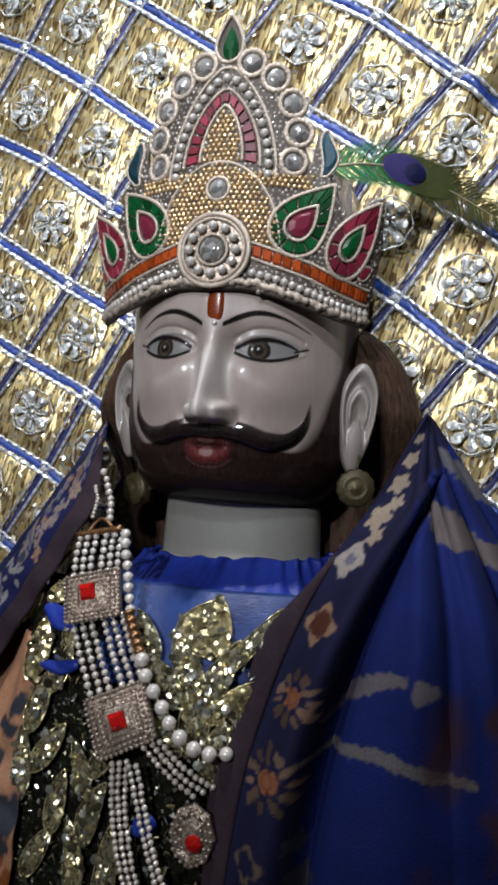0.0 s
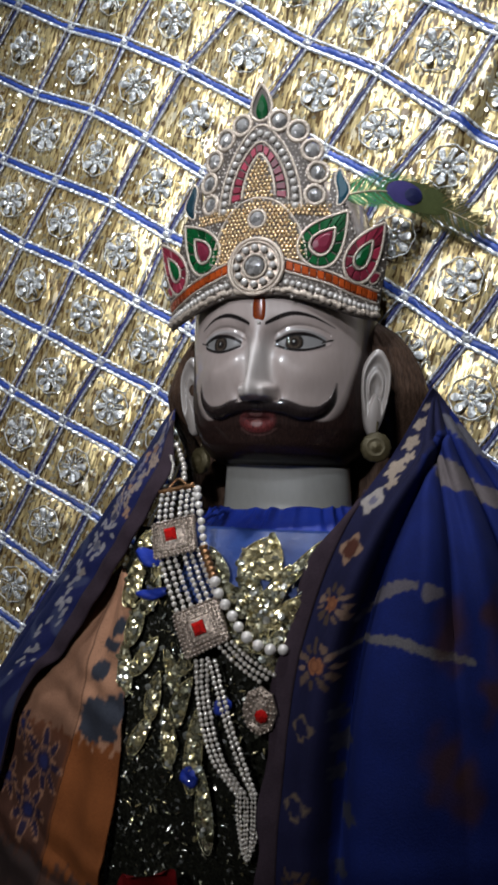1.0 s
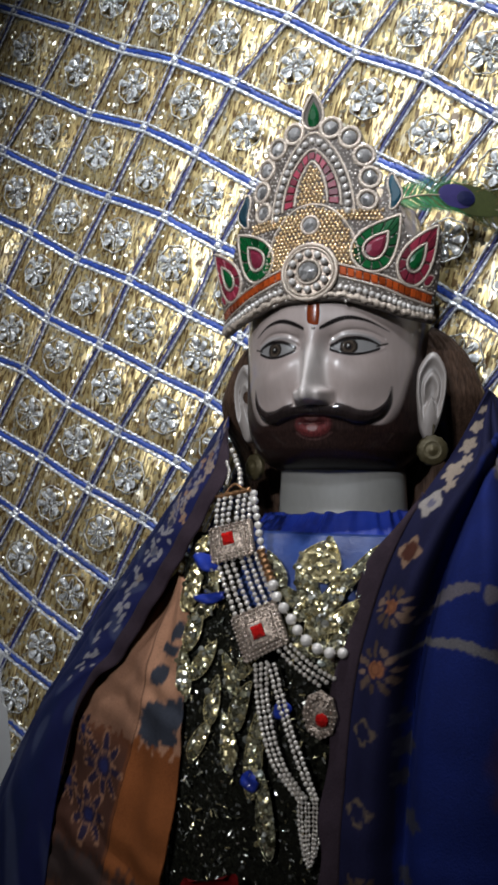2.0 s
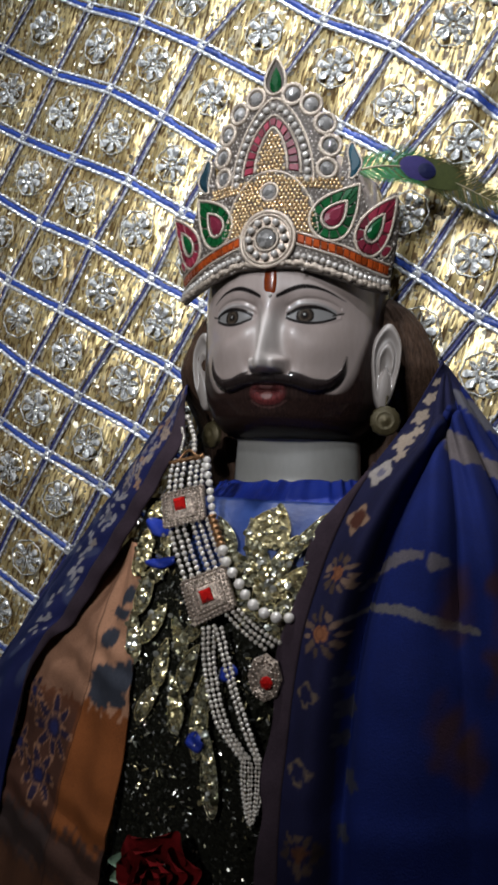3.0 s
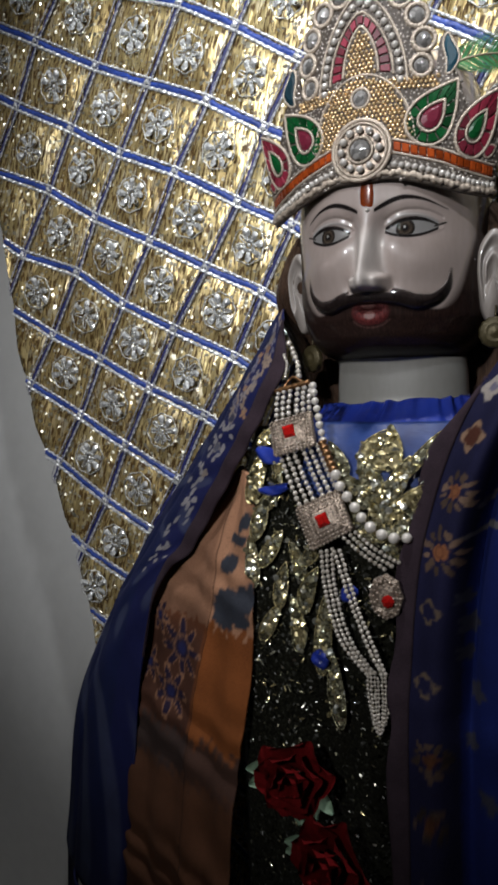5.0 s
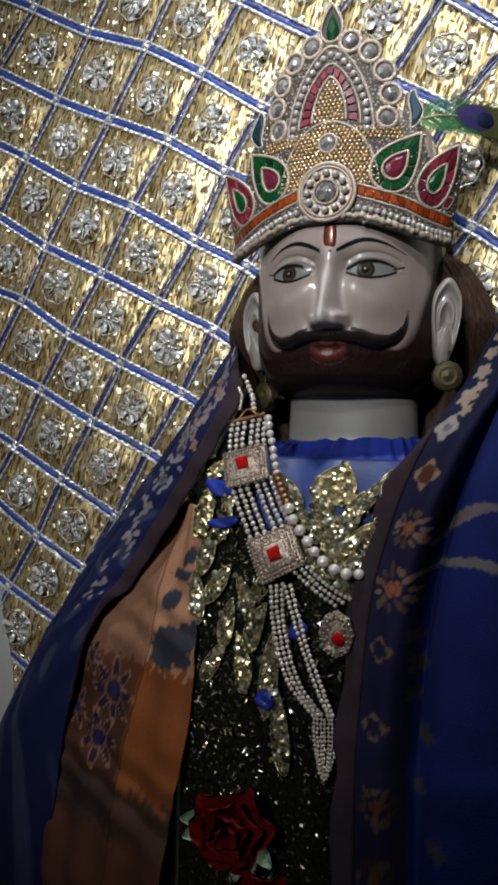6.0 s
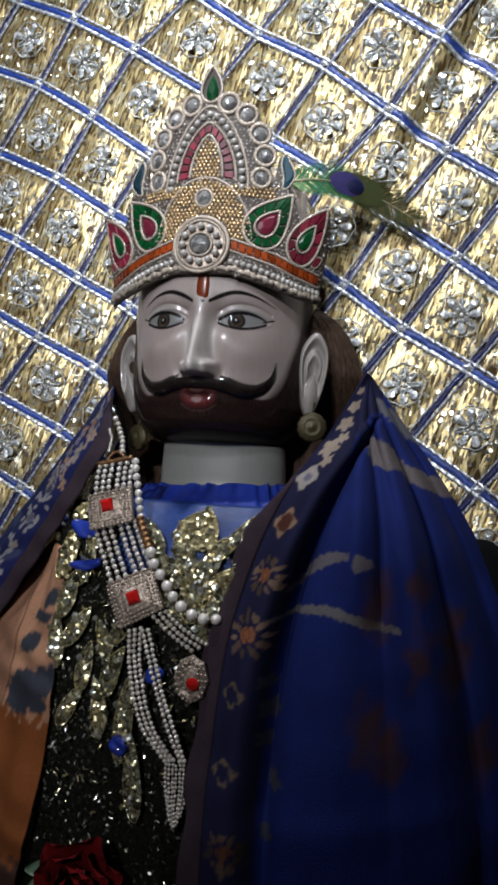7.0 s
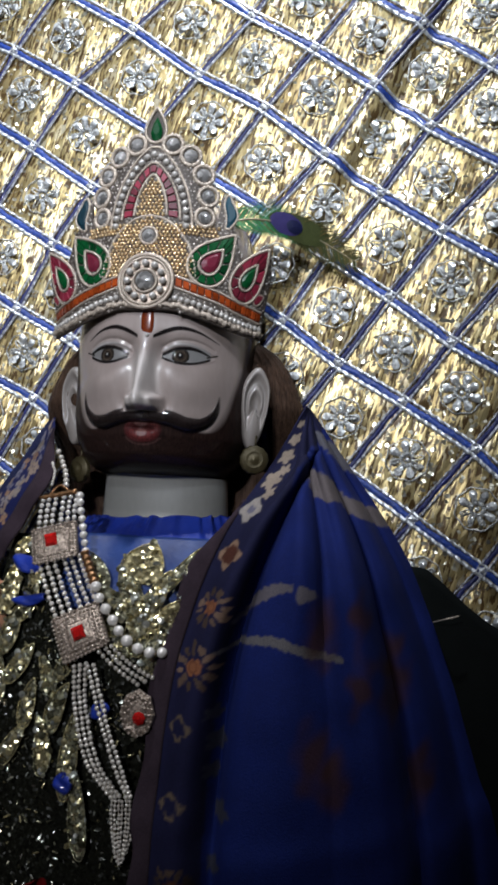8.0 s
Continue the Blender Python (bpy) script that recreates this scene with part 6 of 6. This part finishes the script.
def build_orange_cloth():
    z = np.linspace(1.352, 0.64, 260)[:, None]
    left = curve_at([(0.62, -0.278), (1.0, -0.264), (1.10, -0.254), (1.18, -0.241), (1.24, -0.218), (1.29, -0.182), (1.33, -0.148), (1.36, -0.124)], z)
    right = curve_at([(0.62, -0.118), (1.037, -0.110), (1.112, -0.102), (1.181, -0.090), (1.226, -0.087), (1.274, -0.086), (1.322, -0.088), (1.36, -0.094)], z)
    s = np.linspace(0, 1, 140)[None]
    x = left + (right - left) * s
    y = curve_at([(0.62, -0.170), (1.1, -0.160), (1.2, -0.157), (1.28, -0.153), (1.36, -0.138)], z) + (0.050 + 0.008 * smooth(1.25, 1.17, z)) * (1 - s) ** 1.1 + 0.0022 * np.sin(22 * s + 9 * z) + 0.0014 * np.sin(70 * z + 6 * s)
    z = z + 0 * s
    orange, peach, dark, slate = (0.235, 0.072, 0.019), (0.42, 0.215, 0.125), (0.060, 0.026, 0.018), (0.040, 0.044, 0.058)
    col = np.tile(np.array(orange), (*x.shape, 1))
    wob = 4 * ragged(x * 0.5, z * 0.5)
    seam = curve_at([(0.62, -0.182), (1.05, -0.170), (1.132, -0.160), (1.199, -0.145), (1.248, -0.133), (1.301, -0.127), (1.36, -0.114)], z)
    lay(col, smooth(1.2205, 1.2235, z + wob), peach)
    # slate leaves printed across the peach field
    for x0, z0, rx, rz, turn in ((-0.112, 1.243, 0.021, 0.014, 15), (-0.096, 1.250, 0.016, 0.011, 40), (-0.120, 1.231, 0.014, 0.009, -10), (-0.114, 1.276, 0.012, 0.007, 30), (-0.106, 1.297, 0.011, 0.005, 10), (-0.098, 1.312, 0.009, 0.005, 50), (-0.098, 1.232, 0.009, 0.005, 15)):
        t = math.radians(turn)
        e = np.hypot(((x - x0) * math.cos(t) + (z - z0) * math.sin(t)) / rx, ((z - z0) * math.cos(t) - (x - x0) * math.sin(t)) / rz)
        lay(col, smooth(1.12, 0.92, e + 90 * ragged(x * 0.6, z * 0.6)), slate)
    # beyond the seam the shawl's shadow is painted in; orange-rimmed purple flowers are printed there
    lay(col, 0.93 * smooth(0.001, -0.004, x - seam) * (1 - 0.55 * smooth(1.20, 1.24, z)), dark)
    for x0, z0, r, n in ((-0.174, 1.192, 0.024, 8), (-0.190, 1.149, 0.021, 7), (-0.205, 1.215, 0.014, 6), (-0.225, 1.165, 0.015, 6)):
        d = np.hypot(x - x0, (z - z0) * 0.9)
        t = np.arctan2(z - z0, x - x0)
        petal = d - r * (0.66 + 0.34 * np.cos(n * t + 8 * r)) + ragged(x, z, 0.8)
        on = smooth(0.004, -0.002, x - seam - 0.004)
        lay(col, 0.9 * smooth(0.0042, 0.0018, petal) * on, (0.30, 0.15, 0.085))
        lay(col, smooth(0.0012, -0.0010, petal) * on, (0.020, 0.013, 0.032))
        lay(col, 0.8 * smooth(0.0016, 0.0004, np.abs(d - r * 0.40) - 0.0006) * on * (np.sin(n * t + 1.5) > -0.4), (0.17, 0.085, 0.055))
        lay(col, smooth(0.0018, -0.001, d - r * 0.20) * on, (0.020, 0.022, 0.085))
    lay(col, 0.85 * smooth(1.122, 1.112, z + wob), (0.040, 0.028, 0.026))
    lay(col, 0.75 * smooth(1.088, 1.070, z + wob), (0.115, 0.045, 0.020))
    lay(col, 0.85 * smooth(0.0013, 0.0004, np.abs(x - seam + 0.0004 * np.sin(300 * z))), (0.030, 0.014, 0.010))
    y = y + 0.0012 * np.sin(150 * z + 9 * s + 3 * np.sin(45 * z)) + 0.0010 * np.exp(-((x - seam) / 0.0016) ** 2)
    p = np.stack([x, y, z], -1)
    v, f = sheet(p, 0.0015)
    at = np.array((-0.17, -0.11, 0.64))
    c = col.reshape(-1, 3)
    place("cloth", mesh_data("cloth", v - at, f, M_SHAWL, True, np.vstack([c, c])), sash)
    # running stitch of the seam
    pieces = []
    for i in range(60):
        j = int(10 + i * 2.2)
        c0, c1 = p[j, 86], p[j + 1, 86]
        pieces.append(tube(np.array([c0, c1]) + np.array([0, -0.0008, 0]), 0.0005, 4))
    v, f = join(pieces)
    tagged(place("stitching", mesh_data("stitching", v - at, f, M_TAPE), sash), kind="stuff")


build_orange_cloth()

# ---- peacock feather ----
M_BARB = {}
for key, rgb in (("green", (0.05, 0.22, 0.08)), ("olive", (0.06, 0.07, 0.022)), ("bronze", (0.15, 0.11, 0.035)), ("violet", (0.045, 0.035, 0.14)), ("blue", (0.010, 0.012, 0.055)), ("quill", (0.32, 0.27, 0.18))):
    M_BARB[key] = plain("feather_" + key, rgb, 0.4, 0.25, 900, 0.35, 0.4, 0.0005)


def build_feather():
    at = Vector((0.062, -0.074, 1.664))
    ob = empty("peacock_feather", "peacock eye feather tucked into the side of the crown", "feather", at)
    line = spline([(0.050, -0.082, 1.6600), (0.075, -0.070, 1.6665), (0.098, -0.056, 1.6670), (0.125, -0.042, 1.6590), (0.158, -0.028, 1.6430)], 80)
    place("quill", mesh_data("quill", tube(line, np.linspace(0.0011, 0.0003, 80), 6)[0] - np.array(at), tube(line, np.linspace(0.0011, 0.0003, 80), 6)[1], M_BARB["quill"]), ob)
    rnd = random.Random(8)
    tan = np.gradient(line, axis=0)
    tan /= np.linalg.norm(tan, axis=1, keepdims=True)
    groups = {"green": [], "olive": [], "bronze": []}
    for i in range(3, 80):
        k = i / 79
        for side in (-1, 1):
            for rep in range(3):
                t = tan[i]
                nrm = np.array([t[2], 0.0, -t[0]]) * side
                ln = (0.0180 + 0.004 * math.sin(math.pi * k)) * (1 - 0.55 * max(0, k - 0.72) / 0.28) * rnd.uniform(0.8, 1.15)
                if side < 0:
                    ln *= 0.95
                c = line[i] + t * rnd.uniform(-0.0006, 0.0006)
                mid = c + nrm * ln * 0.55 + t * ln * 0.45 + np.array([0, rnd.gauss(0, 0.0006), 0])
                tip = c + nrm * ln * 0.95 + t * ln * 1.15 + np.array([0, rnd.gauss(0, 0.0012), rnd.gauss(0, 0.0006)])
                w = t * 0.00045
                v = np.array([c - w, c + w, mid + w, mid - w, tip])
                tone = "green" if k < 0.40 and rnd.random() < 0.85 else ("olive" if rnd.random() < 0.65 else "bronze")
                groups[tone].append((v, [(0, 1, 2, 3), (3, 2, 4)]))
    for tone, pieces in groups.items():
        v, f = join(pieces)
        tagged(place("barb_fringe", mesh_data("barb_fringe", v - np.array(at), f, M_BARB[tone]), ob), kind="stuff")
    # the eye: bronze oval, violet oval and dark heart, each a shallow lens
    c = line[37]
    t = tan[40]
    nrm = np.array([t[2], 0, -t[0]])
    for name, shift, along, across, off, tone in (("eye_rim", 0.010, 0.0300, 0.0130, -0.0012, "olive"), ("eye_field", -0.002, 0.0155, 0.0105, -0.0020, "violet"), ("eye_heart", 0.006, 0.0075, 0.0065, -0.0030, "blue")):
        a = np.linspace(0, TAU, 32, endpoint=False)
        rows = []
        for k, h in ((1.0, 0.0), (0.7, -0.0004), (0.02, -0.0007)):
            q = c + t * shift + (t[None] * (along * k * np.cos(a))[:, None]) + nrm[None] * (across * k * np.sin(a))[:, None]
            q[:, 1] += off + h
            rows.append(q)
        v = np.stack(rows).reshape(-1, 3) - np.array(at)
        f = grid_faces(3, 32, True)
        place(name, mesh_data(name, v, f, M_BARB[tone]), ob)


build_feather()

# ---- red flowers low on the robe ----
M_ROSE = plain("red_petal", (0.095, 0.0020, 0.0028), 0.9, 0, 300, 0.35, 0.2, 0.0006)
M_SPRIG = plain("pale_green_sprig", (0.20, 0.30, 0.20), 0.6, 0, 400, 0.4, 0.2, 0.0006)


def build_flower(at, size, turn, seed):
    rnd = random.Random(seed)
    ob = empty("red_flower", "deep red artificial rose pinned low on the robe", "flower", at, "red flowers")
    for ring, (count, radius, lift, tilt) in enumerate(((3, 0.30, 0.55, 75), (4, 0.50, 0.40, 60), (5, 0.72, 0.22, 42), (6, 0.95, 0.05, 22))):
        for i in range(count):
            u, w = np.meshgrid(np.linspace(-1, 1, 7), np.linspace(0, 1, 6))
            px = u * (0.52 * np.sin(math.pi * (0.15 + 0.75 * w)) ** 0.8)
            py = w * 0.85
            pz = 0.30 * u ** 2 * w - 0.18 * w ** 3
            v = np.stack([px, py, pz], -1).reshape(-1, 3) * size * (0.65 + 0.12 * ring)
            m = pose(0, 0, 0, 90, 0, turn) @ pose(0, 0, 0, 0, 0, 360 * i / count + 31 * ring + rnd.gauss(0, 7)) @ pose(0, radius * size * 0.25, lift * size * 0.5, tilt, 0, 0)
            place("petal", mesh_data("petal", np.array([m @ Vector(q) for q in v]), grid_faces(6, 7), M_ROSE), ob)
    for i, deg in enumerate((204, 186, 222, 88, 104)):
        a = math.radians(deg + rnd.gauss(0, 5))
        u = np.linspace(0, 1, 6)[:, None]
        s = np.linspace(-1, 1, 3)[None]
        v = np.stack([s * 0.22 * np.sin(math.pi * (0.1 + 0.85 * u)), u * 0.75 + 0 * s, 0.12 * u * s ** 2 - 0.1 + 0 * u * s], -1).reshape(-1, 3) * size
        m = pose(0, 0, 0, 90, 0, turn) @ pose(0, 0, 0, 0, 0, math.degrees(a)) @ pose(0, size * 0.6, 0, 10, 0, 0)
        place("leaf", mesh_data("leaf", np.array([m @ Vector(q) for q in v]), grid_faces(6, 3), M_SPRIG), ob)


build_flower((-0.042, -0.176, 1.130), 0.029, 10, 1)
build_flower((-0.009, -0.180, 1.076), 0.031, -5, 2)

# ---- dark cloth behind the shoulder ----
def build_dark_cloth():
    u, w = np.meshgrid(np.linspace(0, 1, 60), np.linspace(0, 1, 80))
    x = 0.19 + 0.30 * u
    top = 1.372 - 0.75 * np.maximum(0, x - 0.229) * (1 - 0.4 * u) - 0.004 * np.sin(50 * x)
    z = top + (0.64 - top) * w
    y = -0.018 - 0.014 * np.sin(math.pi * np.minimum(1, w * 5) / 2) - 0.006 * np.sin(30 * x + 3 * w) * np.minimum(1, w * 4)
    v, f = sheet(np.stack([x, y, z], -1), 0.002)
    at = np.array((0.34, -0.03, 0.64))
    # back drape coloured near black, its deep shade put into the cloth colour
    ob = place("dark_cloth", mesh_data("dark_cloth", v - at, f, plain("deep_shade_cloth", (0.0035, 0.0045, 0.0042), 1.0, 0, 700, 0.3, 0.4, 0.0006)), None, Matrix.Translation(Vector(at)))
    tagged(ob, "black-green cloth behind the blue shawl, its deep shade in the colour", "cloth")
    p = spline([(0.236, -0.030, 1.332), (0.246, -0.042, 1.337), (0.256, -0.040, 1.340)], 16)
    place("loose_thread", mesh_data("loose_thread", tube(p, 0.0006, 5)[0] - at, tube(p, 0.0006, 5)[1], M_CORD), ob, None, "pale loose thread")


build_dark_cloth()
